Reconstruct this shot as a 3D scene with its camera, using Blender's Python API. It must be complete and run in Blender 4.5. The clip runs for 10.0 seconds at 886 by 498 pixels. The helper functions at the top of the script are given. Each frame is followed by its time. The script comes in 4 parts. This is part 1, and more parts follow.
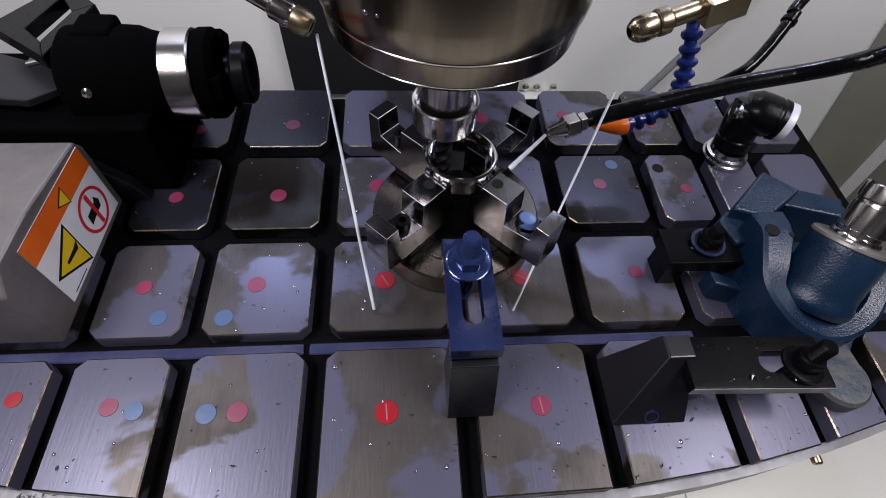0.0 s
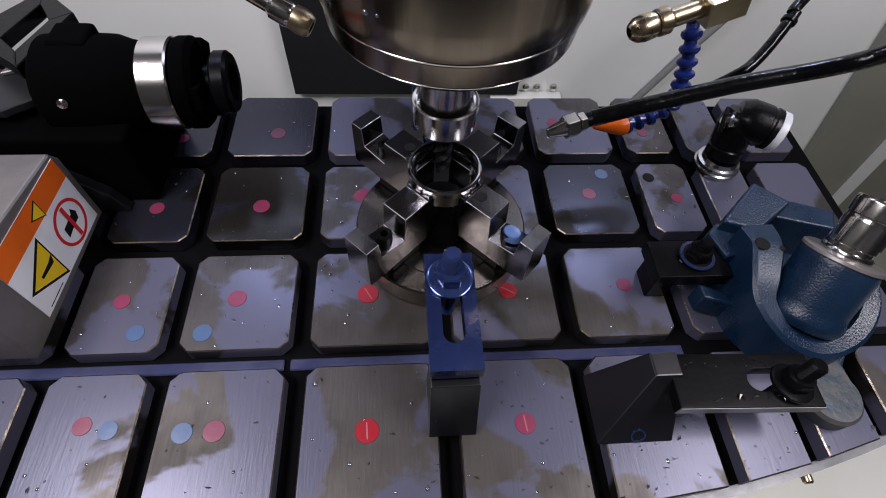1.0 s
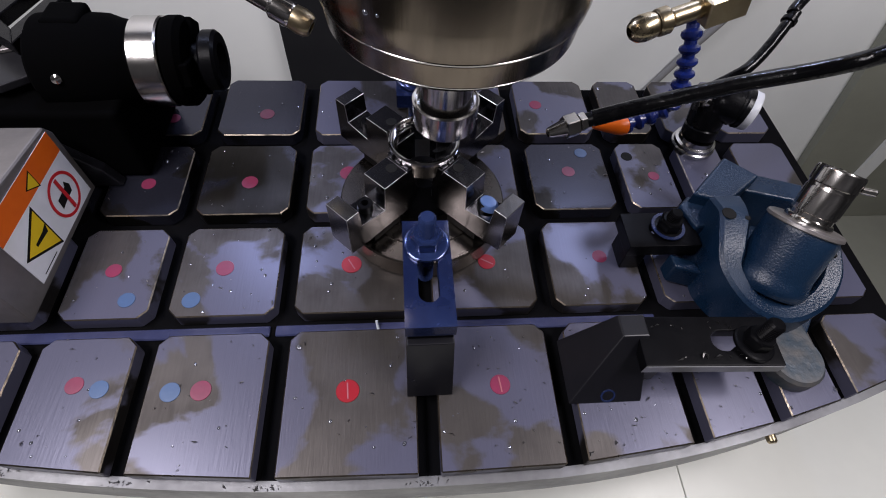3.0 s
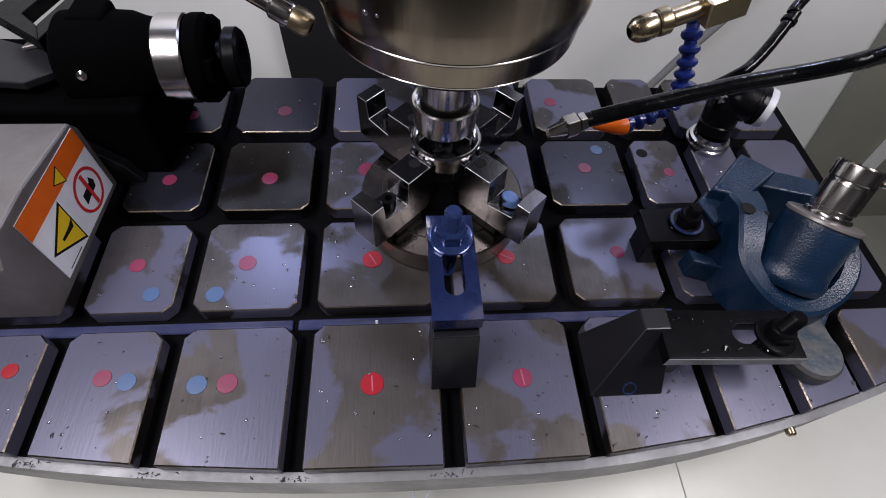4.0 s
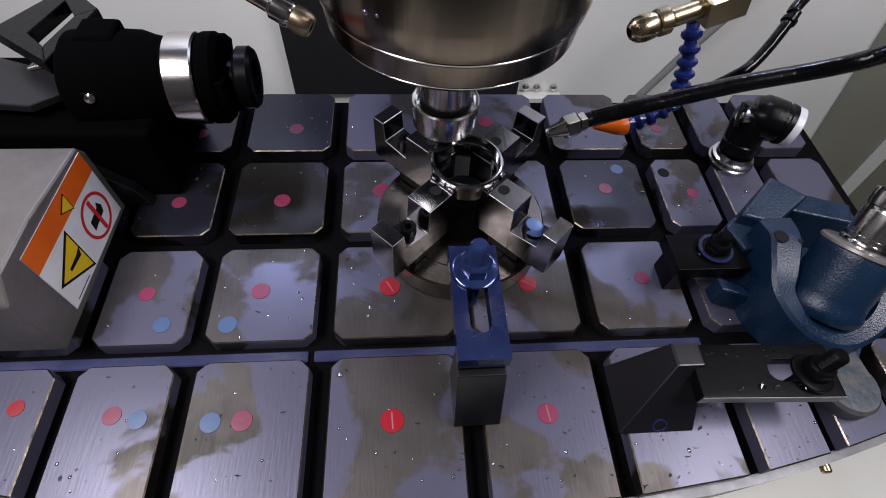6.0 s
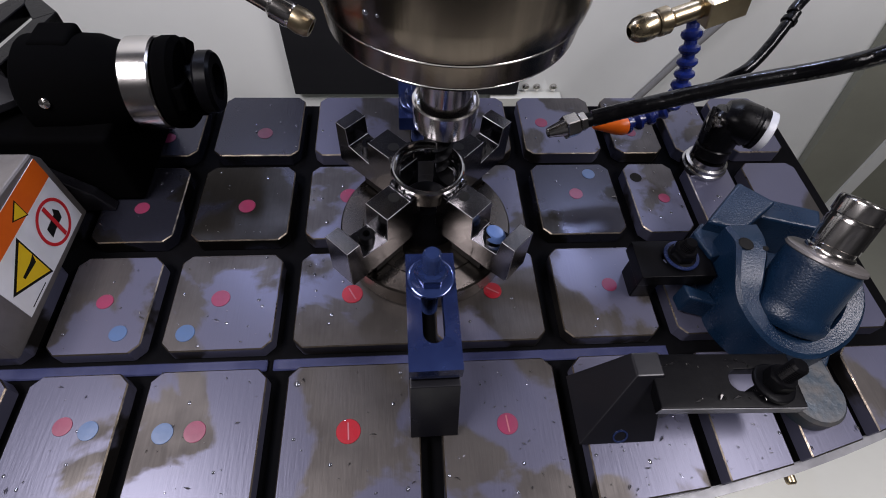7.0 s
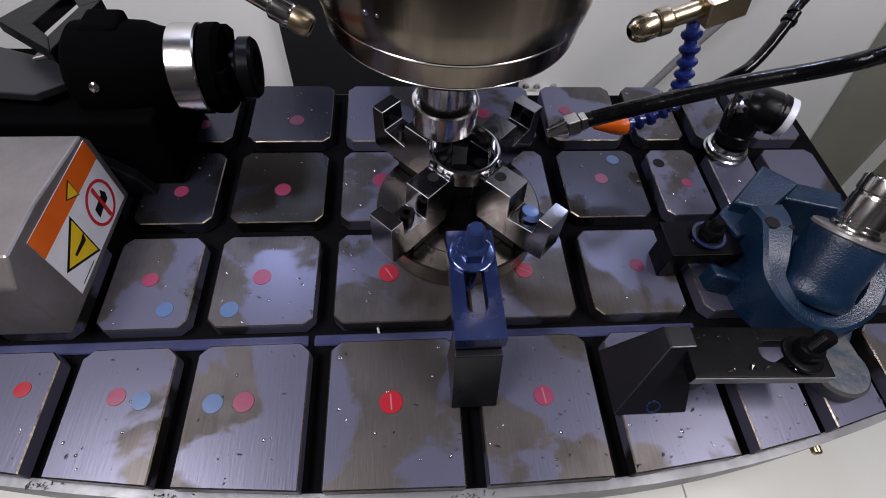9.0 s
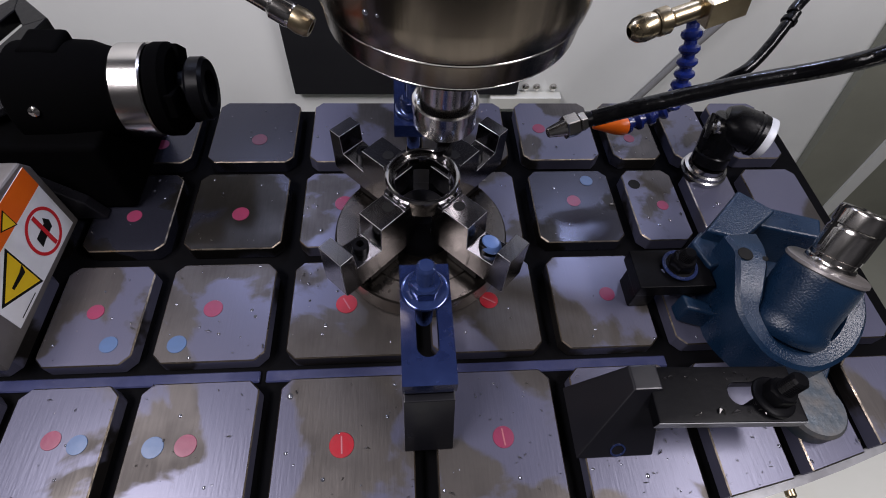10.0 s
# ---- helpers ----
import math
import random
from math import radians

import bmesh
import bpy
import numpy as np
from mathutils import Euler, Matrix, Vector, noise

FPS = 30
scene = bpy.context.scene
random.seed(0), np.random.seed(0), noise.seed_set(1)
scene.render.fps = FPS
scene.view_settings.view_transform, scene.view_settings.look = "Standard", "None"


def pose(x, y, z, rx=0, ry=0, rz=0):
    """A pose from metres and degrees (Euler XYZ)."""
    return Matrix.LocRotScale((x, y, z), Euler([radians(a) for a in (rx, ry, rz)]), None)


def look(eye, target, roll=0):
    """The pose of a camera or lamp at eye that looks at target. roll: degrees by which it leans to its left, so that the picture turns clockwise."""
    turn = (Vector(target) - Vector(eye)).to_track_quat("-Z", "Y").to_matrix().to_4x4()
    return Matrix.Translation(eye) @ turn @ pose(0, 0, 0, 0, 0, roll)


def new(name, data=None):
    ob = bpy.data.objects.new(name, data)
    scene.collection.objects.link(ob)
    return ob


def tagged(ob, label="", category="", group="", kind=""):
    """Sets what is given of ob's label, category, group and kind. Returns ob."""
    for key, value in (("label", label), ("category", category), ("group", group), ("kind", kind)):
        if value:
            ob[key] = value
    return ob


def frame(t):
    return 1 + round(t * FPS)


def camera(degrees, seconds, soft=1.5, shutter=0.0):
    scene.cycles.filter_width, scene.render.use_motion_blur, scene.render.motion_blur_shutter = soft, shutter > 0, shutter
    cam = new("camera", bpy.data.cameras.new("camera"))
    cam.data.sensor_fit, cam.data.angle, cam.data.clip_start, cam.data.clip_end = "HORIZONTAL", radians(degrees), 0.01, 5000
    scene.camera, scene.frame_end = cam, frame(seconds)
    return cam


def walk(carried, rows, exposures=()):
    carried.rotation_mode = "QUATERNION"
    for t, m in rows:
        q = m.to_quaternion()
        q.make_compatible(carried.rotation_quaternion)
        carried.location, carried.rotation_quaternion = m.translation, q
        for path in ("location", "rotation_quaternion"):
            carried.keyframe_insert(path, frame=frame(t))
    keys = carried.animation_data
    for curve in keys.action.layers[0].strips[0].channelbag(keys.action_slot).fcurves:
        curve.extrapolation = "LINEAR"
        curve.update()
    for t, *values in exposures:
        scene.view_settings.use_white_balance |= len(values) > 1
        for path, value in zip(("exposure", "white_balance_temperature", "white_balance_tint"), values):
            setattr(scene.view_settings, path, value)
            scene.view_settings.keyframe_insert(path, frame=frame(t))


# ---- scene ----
cam = camera(83.3, 10.0, soft=1.0)
EYE = pose(-0.0502, -0.4125, 0.4049, 33.94, -2.886, -3.401)
walk(cam, [(0.0, EYE), (10.0, EYE)])

# ---- light: the enclosure's own work lamps, under a dim room ----
world = bpy.data.worlds.new("room")
scene.world = world
world.use_nodes = True
world.node_tree.nodes["Background"].inputs[0].default_value = (0.75, 0.8, 1.0, 1)
world.node_tree.nodes["Background"].inputs[1].default_value = 0.006
scene.view_settings.exposure = 0.10


def area(name, eye, target, sx, sy, watts, color):
    data = bpy.data.lights.new(name, "AREA")
    data.shape, data.size, data.size_y, data.energy, data.color = "RECTANGLE", sx, sy, watts, color
    ob = new(name, data)
    ob.matrix_world = look(eye, target)
    return ob


# two work lamps high at the back, and two long lamps under the roof
area("work_lamp", (-0.355, 0.29, 0.62), (0.0, -0.17, 0.0), 0.06, 0.05, 1.3, (0.54, 0.62, 1.0))
area("work_lamp", (0.365, 0.27, 0.62), (0.0, -0.17, 0.0), 0.06, 0.05, 1.0, (0.58, 0.66, 1.0))
area("roof_lamp", (-0.62, -0.40, 0.95), (-0.25, -0.22, 0.0), 0.62, 0.16, 11.5, (1.0, 0.945, 1.0))
area("roof_lamp", (0.66, -0.40, 0.95), (0.25, -0.22, 0.0), 0.62, 0.16, 9.0, (1.0, 0.945, 1.0))


# ---- materials ----
def surface(name, a, b, metal=0.0, rough=0.5, rough2=None, grain=60.0, patch=9.0, bump=0.1, stretch=(1, 1, 1), wear=0.5, coat=0.0, spec=0.5, emit=0.0):
    """Two colours mixed by fine grain and by broad patches, with a relief."""
    m = bpy.data.materials.new(name)
    m.use_nodes = True
    n, l = m.node_tree.nodes, m.node_tree.links
    p = n["Principled BSDF"]
    co = n.new("ShaderNodeTexCoord")
    mp = n.new("ShaderNodeMapping")
    mp.inputs["Scale"].default_value = stretch
    l.new(co.outputs["Object"], mp.inputs[0])
    f = n.new("ShaderNodeTexNoise")
    f.inputs["Scale"].default_value, f.inputs["Detail"].default_value = grain, 8
    g = n.new("ShaderNodeTexNoise")
    g.inputs["Scale"].default_value, g.inputs["Detail"].default_value = patch, 5
    l.new(mp.outputs[0], f.inputs["Vector"])
    l.new(co.outputs["Object"], g.inputs["Vector"])
    r = n.new("ShaderNodeValToRGB")
    r.color_ramp.elements[0].position, r.color_ramp.elements[1].position = 0.36, 0.64
    l.new(g.outputs["Fac"], r.inputs[0])
    x = n.new("ShaderNodeMix")
    x.data_type = "FLOAT"
    x.inputs[0].default_value = wear
    l.new(f.outputs["Fac"], x.inputs[2])
    l.new(r.outputs["Color"], x.inputs[3])
    c = n.new("ShaderNodeMix")
    c.data_type = "RGBA"
    c.inputs["A"].default_value, c.inputs["B"].default_value = (*a, 1), (*b, 1)
    l.new(x.outputs[0], c.inputs["Factor"])
    l.new(c.outputs["Result"], p.inputs["Base Color"])
    q = n.new("ShaderNodeMapRange")
    q.inputs["To Min"].default_value = rough
    q.inputs["To Max"].default_value = rough if rough2 is None else rough2
    l.new(x.outputs[0], q.inputs["Value"])
    l.new(q.outputs[0], p.inputs["Roughness"])
    p.inputs["Metallic"].default_value = metal
    p.inputs["Specular IOR Level"].default_value = spec
    p.inputs["Coat Weight"].default_value = coat
    p.inputs["Coat Roughness"].default_value = 0.08
    if bump:
        u = n.new("ShaderNodeBump")
        u.inputs["Strength"].default_value, u.inputs["Distance"].default_value = bump, 0.001
        l.new(f.outputs["Fac"], u.inputs["Height"])
        l.new(u.outputs[0], p.inputs["Normal"])
    if emit:
        p.inputs["Emission Color"].default_value = (*a, 1)
        p.inputs["Emission Strength"].default_value = emit
    return m


def wet_steel(name, dry, damp, rough_dry, rough_wet, metal, film_metal):
    """Ground steel under a torn film of milky coolant: smooth where the film stands, satin where it has drawn back."""
    m = surface(name, dry, tuple(v * 0.5 for v in dry), metal, rough_dry - 0.05, rough_dry + 0.15, 420, 22, 0.11, (1, 0.10, 1), 0.5)
    n, l = m.node_tree.nodes, m.node_tree.links
    p = n["Principled BSDF"]
    co = n.new("ShaderNodeTexCoord")
    w = n.new("ShaderNodeTexNoise")
    w.inputs["Scale"].default_value, w.inputs["Detail"].default_value, w.inputs["Distortion"].default_value = 8.5, 6.0, 0.35
    l.new(co.outputs["Object"], w.inputs["Vector"])
    r = n.new("ShaderNodeValToRGB")
    r.color_ramp.elements[0].position, r.color_ramp.elements[1].position = 0.455, 0.485
    l.new(w.outputs["Fac"], r.inputs[0])
    old_c = p.inputs["Base Color"].links[0].from_socket
    old_r = p.inputs["Roughness"].links[0].from_socket
    c = n.new("ShaderNodeMix")
    c.data_type = "RGBA"
    c.inputs["B"].default_value = (*damp, 1)
    l.new(r.outputs["Color"], c.inputs["Factor"])
    l.new(old_c, c.inputs["A"])
    l.new(c.outputs["Result"], p.inputs["Base Color"])
    q = n.new("ShaderNodeMix")
    q.data_type = "FLOAT"
    q.inputs[3].default_value = rough_wet
    l.new(r.outputs["Color"], q.inputs[0])
    l.new(old_r, q.inputs[2])
    l.new(q.outputs[0], p.inputs["Roughness"])
    t = n.new("ShaderNodeMix")
    t.data_type = "FLOAT"
    t.inputs[2].default_value, t.inputs[3].default_value = metal, film_metal
    l.new(r.outputs["Color"], t.inputs[0])
    l.new(t.outputs[0], p.inputs["Metallic"])
    return m


TILE = wet_steel("ground_steel", (0.106, 0.097, 0.092), (0.088, 0.089, 0.134), 0.46, 0.34, 1.0, 0.34)
WEAR = surface("bright_worn_edge", (0.42, 0.35, 0.27), (0.06, 0.055, 0.05), 1, 0.25, 0.45, 300, 55, 0.2, wear=0.8)
# darker copy of the tile steel: the rear tiles' shade is in its colour
TILE_SHADED = wet_steel("shaded_dark_steel", (0.042, 0.039, 0.036), (0.028, 0.029, 0.043), 0.42, 0.26, 1.0, 0.6)
# near-black, so the shade down in the slots is part of the colour
EDGE = surface("shaded_slot_steel", (0.0015, 0.0015, 0.0017), (0.004, 0.004, 0.005), 0.0, 0.6, 0.85, 90, 14, 0.3, spec=0.03)
RIM = surface("cast_rim", (0.24, 0.245, 0.25), (0.12, 0.12, 0.13), 0.6, 0.35, 0.6, 120, 12, 0.3)
RED = surface("red_plastic", (0.30, 0.003, 0.013), (0.20, 0.002, 0.009), 0, 0.3, 0.45, 200, 40, 0.1)
PINK = surface("filmed_red_plastic", (0.21, 0.022, 0.065), (0.14, 0.018, 0.05), 0, 0.3, 0.45, 200, 40, 0.1)
BLUEP = surface("blue_plastic", (0.055, 0.105, 0.22), (0.04, 0.08, 0.17), 0, 0.3, 0.45, 200, 40, 0.1)
SLIT = surface("pale_slit", (0.34, 0.10, 0.12), (0.24, 0.07, 0.09), 0, 0.5, None, 200, 40, 0)
CHROME = surface("polished_steel", (0.62, 0.60, 0.57), (0.50, 0.48, 0.46), 1, 0.12, 0.24, 260, 18, 0.03, (1, 1, 0.05))
SPIN = surface("spindle_steel", (0.30, 0.25, 0.20), (0.11, 0.095, 0.078), 1, 0.11, 0.26, 200, 12, 0.12, (1, 1, 0.03))
JAW = surface("machined_steel", (0.28, 0.275, 0.29), (0.12, 0.12, 0.13), 1.0, 0.12, 0.24, 260, 25, 0.05, (1, 0.1, 1))
RINGS = surface("turned_ring_steel", (0.42, 0.41, 0.40), (0.24, 0.235, 0.23), 1, 0.08, 0.2, 220, 30, 0.02, (1, 1, 0.05))
ARRIS = surface("bright_arris", (0.75, 0.75, 0.78), (0.45, 0.45, 0.48), 1, 0.2, 0.4, 260, 40, 0.05)
BRONZE = surface("turned_base_steel", (0.15, 0.132, 0.115), (0.08, 0.072, 0.064), 1, 0.2, 0.34, 200, 20, 0.012)
# wet dark clamp steel with the blue sheen of reflected light painted in
BLUE_SHEEN = surface("wet_blue_sheen_steel", (0.008, 0.013, 0.052), (0.022, 0.038, 0.12), 0.4, 0.14, 0.32, 150, 18, 0.15, coat=0.6)
BLACK = surface("black_oxide_steel", (0.002, 0.002, 0.0025), (0.005, 0.005, 0.006), 0.0, 0.26, 0.42, 180, 20, 0.15, spec=0.05)
HEEL = surface("dark_ground_steel", (0.010, 0.010, 0.013), (0.005, 0.005, 0.007), 0.15, 0.24, 0.40, 220, 20, 0.06)
# for walls out of view, dark so that the steel reflects little
DARKW = surface("dark_unseen_wall", (0.045, 0.045, 0.047), (0.03, 0.03, 0.032), 0, 0.5, 0.6, 30, 4, 0.03)
BLACKP = surface("black_plastic", (0.002, 0.002, 0.0025), (0.005, 0.005, 0.006), 0, 0.18, 0.35, 160, 16, 0.2, spec=0.18)
MATT = surface("matt_black_paint", (0.0006, 0.0006, 0.0007), (0.0014, 0.0014, 0.0016), 0, 0.8, 0.95, 150, 12, 0.1, spec=0.02)
CAST = surface("blue_enamel_casting", (0.003, 0.0115, 0.030), (0.006, 0.0215, 0.050), 0, 0.2, 0.44, 650, 26, 0.45, spec=0.4)
GREY = surface("grey_housing_steel", (0.20, 0.186, 0.180), (0.11, 0.103, 0.10), 0.4, 0.35, 0.5, 130, 14, 0.2)
WORN = surface("worn_enamel_iron", (0.012, 0.035, 0.06), (0.10, 0.092, 0.085), 0.2, 0.35, 0.55, 140, 60, 0.5, wear=0.6)
# wet nut steel, its blue reflection put into the base colour
NUTB = surface("wet_nut_blue_sheen", (0.014, 0.026, 0.10), (0.045, 0.075, 0.22), 0.6, 0.08, 0.2, 150, 30, 0.1, coat=0.6)
WHITE = surface("white_sticker", (0.80, 0.81, 0.84), (0.66, 0.67, 0.70), 0, 0.35, 0.5, 150, 30, 0.05, wear=0.8)
ORANGE = surface("orange_print", (0.78, 0.14, 0.008), (0.66, 0.10, 0.006), 0, 0.35, 0.5, 150, 30, 0.05)
YELLOW = surface("yellow_print", (0.80, 0.56, 0.015), (0.68, 0.45, 0.012), 0, 0.35, 0.5, 150, 30, 0.05)
INK = surface("black_ink", (0.006, 0.006, 0.006), (0.012, 0.012, 0.012), 0, 0.6, None, 150, 30, 0, spec=0.1)
REDINK = surface("red_ink", (0.62, 0.02, 0.03), (0.5, 0.015, 0.02), 0, 0.4, None, 150, 30, 0)
MILK = surface("milky_coolant", (0.045, 0.085, 0.22), (0.09, 0.15, 0.32), 0, 0.2, 0.4, 150, 40, 0.05)
FILM = surface("coolant_film", (0.016, 0.02, 0.06), (0.06, 0.066, 0.13), 0, 0.10, 0.28, 60, 14, 0.2)
BRASS = surface("dull_brass", (0.50, 0.42, 0.28), (0.36, 0.29, 0.18), 1, 0.22, 0.4, 200, 22, 0.1)
LOC = surface("blue_hose_plastic", (0.005, 0.012, 0.10), (0.010, 0.025, 0.17), 0, 0.2, 0.35, 120, 30, 0.05, coat=0.3)
TIP = surface("orange_nozzle_plastic", (0.90, 0.16, 0.004), (0.78, 0.12, 0.004), 0, 0.3, 0.4, 120, 30, 0.05)
HOSE = surface("black_rubber", (0.0015, 0.0015, 0.002), (0.004, 0.004, 0.0045), 0, 0.06, 0.30, 160, 40, 0.7, spec=0.28)
CABLE = surface("grey_cable", (0.22, 0.22, 0.22), (0.14, 0.14, 0.14), 0, 0.5, 0.6, 120, 30, 0.1)
WALL = surface("white_sheet_metal", (0.80, 0.82, 0.80), (0.74, 0.755, 0.74), 0, 0.4, 0.55, 30, 4, 0.03)
SIDE = surface("olive_grey_sheet_metal", (0.27, 0.275, 0.225), (0.22, 0.225, 0.185), 0, 0.4, 0.55, 30, 5, 0.05)
PAN = surface("pan_sheet_metal", (0.70, 0.71, 0.65), (0.60, 0.61, 0.56), 0.1, 0.3, 0.5, 30, 5, 0.05)
COVER = surface("dark_way_cover", (0.035, 0.035, 0.04), (0.02, 0.02, 0.025), 0.6, 0.3, 0.45, 60, 6, 0.1, (0.1, 1, 1))
CAPW = surface("white_cap_plastic", (0.68, 0.70, 0.74), (0.55, 0.57, 0.6), 0, 0.3, 0.4, 150, 30, 0.05)
GLASS = surface("clear_flange_steel", (0.58, 0.58, 0.58), (0.45, 0.45, 0.46), 1, 0.12, 0.25, 150, 30, 0.03)
DROP = surface("coolant_drop", (0.30, 0.31, 0.36), (0.18, 0.19, 0.23), 0.8, 0.05, 0.12, 300, 60, 0)
WATER = surface("white_coolant", (0.75, 0.80, 0.86), (0.6, 0.66, 0.74), 0, 0.15, 0.3, 300, 60, 0.3)
CHIP = surface("steel_chips", (0.42, 0.41, 0.40), (0.18, 0.175, 0.17), 1, 0.25, 0.5, 200, 60, 0.1)


# ---- building blocks ----
def part(name, bm, material, parent=None, label="", smooth=True, weigh=True):
    me = bpy.data.meshes.new(name)
    bmesh.ops.recalc_face_normals(bm, faces=bm.faces)
    if smooth:
        for e in bm.edges:
            e.smooth = len(e.link_faces) == 2 and e.calc_face_angle(0) < radians(38)
        for fc in bm.faces:
            fc.smooth = True
    bm.to_mesh(me)
    bm.free()
    me.materials.append(material)
    ob = new(name, me)
    ob.parent = parent
    if smooth and weigh:
        ob.modifiers.new("weigh", "WEIGHTED_NORMAL").keep_sharp = True
    if label:
        tagged(ob, label)
    return ob


riders = []


def thing(name, label, category, x=0, y=0, z=0, rz=0, group="", on_table=True, kind=""):
    ob = tagged(new(name), label, category, group, kind)
    ob.empty_display_size = 0.01
    ob.matrix_basis = pose(x, y, z, 0, 0, rz)
    if on_table:
        riders.append(ob)
    return ob


def box(bm, x0, x1, y0, y1, z0, z1, bev=0.0, m=None):
    vs = [bm.verts.new((x, y, z)) for x in (x0, x1) for y in (y0, y1) for z in (z0, z1)]
    fs = [bm.faces.new([vs[i] for i in q]) for q in ((0, 1, 3, 2), (4, 6, 7, 5), (0, 4, 5, 1), (2, 3, 7, 6), (0, 2, 6, 4), (1, 5, 7, 3))]
    if m is not None:
        bmesh.ops.transform(bm, matrix=m, verts=vs)
    if bev:
        bmesh.ops.bevel(bm, geom=list({e for fc in fs for e in fc.edges}), offset=bev, segments=1 if bev < 0.0015 else 3, profile=0.6, affect="EDGES")
    return bm


def lathe(bm, prof, seg=32, m=None):
    """Revolve (radius, height) pairs about z; ends on the axis are closed."""
    rings = []
    for r, z in prof:
        if r < 1e-6:
            rings.append([bm.verts.new((0, 0, z))])
        else:
            rings.append([bm.verts.new((r * math.cos(a), r * math.sin(a), z)) for a in (2 * math.pi * i / seg for i in range(seg))])
    for p, q in zip(rings, rings[1:]):
        for i in range(seg):
            j = (i + 1) % seg
            if len(p) == 1 and len(q) == 1:
                continue
            if len(p) == 1:
                bm.faces.new((p[0], q[i], q[j]))
            elif len(q) == 1:
                bm.faces.new((p[i], q[0], p[j]))
            else:
                bm.faces.new((p[i], q[i], q[j], p[j]))
    if m is not None:
        bmesh.ops.transform(bm, matrix=m, verts=[v for r in rings for v in r])
    return bm


def axis(a, b):
    """A pose at a whose z points at b."""
    d = Vector(b) - Vector(a)
    return Matrix.Translation(a) @ d.to_track_quat("Z", "Y").to_matrix().to_4x4()


def prism(bm, poly, z0, z1, m=None, bev=0.0):
    lo = [bm.verts.new((x, y, z0)) for x, y in poly]
    hi = [bm.verts.new((x, y, z1)) for x, y in poly]
    fs = [bm.faces.new(lo[::-1]), bm.faces.new(hi)]
    k = len(poly)
    fs += [bm.faces.new((lo[i], lo[(i + 1) % k], hi[(i + 1) % k], hi[i])) for i in range(k)]
    if m is not None:
        bmesh.ops.transform(bm, matrix=m, verts=lo + hi)
    if bev:
        bmesh.ops.bevel(bm, geom=list({e for fc in fs for e in fc.edges}), offset=bev, segments=1 if bev < 0.0015 else 3, profile=0.6, affect="EDGES")
    return bm


def smooth_line(pts, n):
    """Points along a smooth line through pts."""
    out = []
    p = [Vector(q) for q in pts]
    p = [p[0] * 2 - p[1]] + p + [p[-1] * 2 - p[-2]]
    for i in range(1, len(p) - 2):
        for s in range(n):
            t = s / n
            a, b, c, d = p[i - 1], p[i], p[i + 1], p[i + 2]
            out.append(0.5 * (2 * b + (c - a) * t + (2 * a - 5 * b + 4 * c - d) * t * t + (3 * b - a - 3 * c + d) * t ** 3))
    out.append(p[-2])
    return out


def tube(bm, pts, radii, seg=14):
    k = len(pts)
    rings = []
    for i, q in enumerate(pts):
        d = (pts[min(i + 1, k - 1)] - pts[max(i - 1, 0)]).normalized()
        u = d.cross(Vector((0.3, 0.1, 1))).normalized()
        w = d.cross(u)
        r = radii[i] if isinstance(radii, (list, tuple)) else radii
        rings.append([bm.verts.new(q + r * (math.cos(a) * u + math.sin(a) * w)) for a in (2 * math.pi * j / seg for j in range(seg))])
    for p, q in zip(rings, rings[1:]):
        for j in range(seg):
            bm.faces.new((p[j], p[(j + 1) % seg], q[(j + 1) % seg], q[j]))
    bm.faces.new(rings[0][::-1])
    bm.faces.new(rings[-1])
    return bm


def hexagon(r):
    return [(r * math.cos(math.pi * i / 3), r * math.sin(math.pi * i / 3)) for i in range(6)]


def ring_prof(ri, ro, z0, z1, c=0.0006):
    return [(ri, z0), (ro - c, z0), (ro, z0 + c), (ro, z1 - c), (ro - c, z1), (ri + c, z1), (ri, z1 - c), (ri, z0)]


def disc_prof(r, z0, z1, c=0.0006):
    return [(0, z0), (r - c, z0), (r, z0 + c), (r, z1 - c), (r - c, z1), (0, z1)]


B = bmesh.new


# ---- the enclosure ----
def structure(name, bm, material, label):
    return tagged(part(name, bm, material, None, "", False), label, "", "", "structure")


structure("floor", box(B(), -1.1, 1.5, -1.2, 0.7, -0.64, -0.60), SIDE, "olive-grey enclosure floor under the table")
structure("wall_back", box(B(), -1.1, 1.5, 0.36, 0.40, -0.60, 1.0), WALL, "off-white painted sheet-metal back wall")
# added out of view, to dim reflections: left, front and end walls, roof
structure("wall_left", box(B(), -1.14, -1.1, -1.2, 0.40, -0.60, 1.0), DARKW, "unseen dark grey side wall that keeps reflections dark")
structure("wall_front", box(B(), -1.1, 1.5, -1.24, -1.2, -0.60, 1.0), DARKW, "unseen dark grey door wall that keeps reflections dark")
structure("ceiling", box(B(), -1.14, 1.54, -1.24, 0.40, 1.0, 1.04), DARKW, "unseen dark grey roof that keeps reflections dark")
structure("wall_end", box(B(), 1.5, 1.54, -1.2, 0.40, -0.60, 1.0), DARKW, "unseen dark grey end wall that keeps reflections dark")
# the right-hand cheek, leaning, with its pale edge strip
bm = B()
prism(bm, [(0.91, -0.599), (0.72, 0.35), (1.49, 0.35), (1.49, -0.599)], 0.0, 0.02, Matrix.Translation((0, 0.359, 0)) @ pose(0, 0, 0, 90), 0)
structure("wall_right", bm, SIDE, "olive-grey leaning sheet-metal side panel")
bm = B()
prism(bm, [(1.035, -0.599), (0.985, -0.08), (1.026, -0.08), (1.070, -0.599)], 0.0, 0.006, Matrix.Translation((0, 0.3385, 0)) @ pose(0, 0, 0, 90), 0)
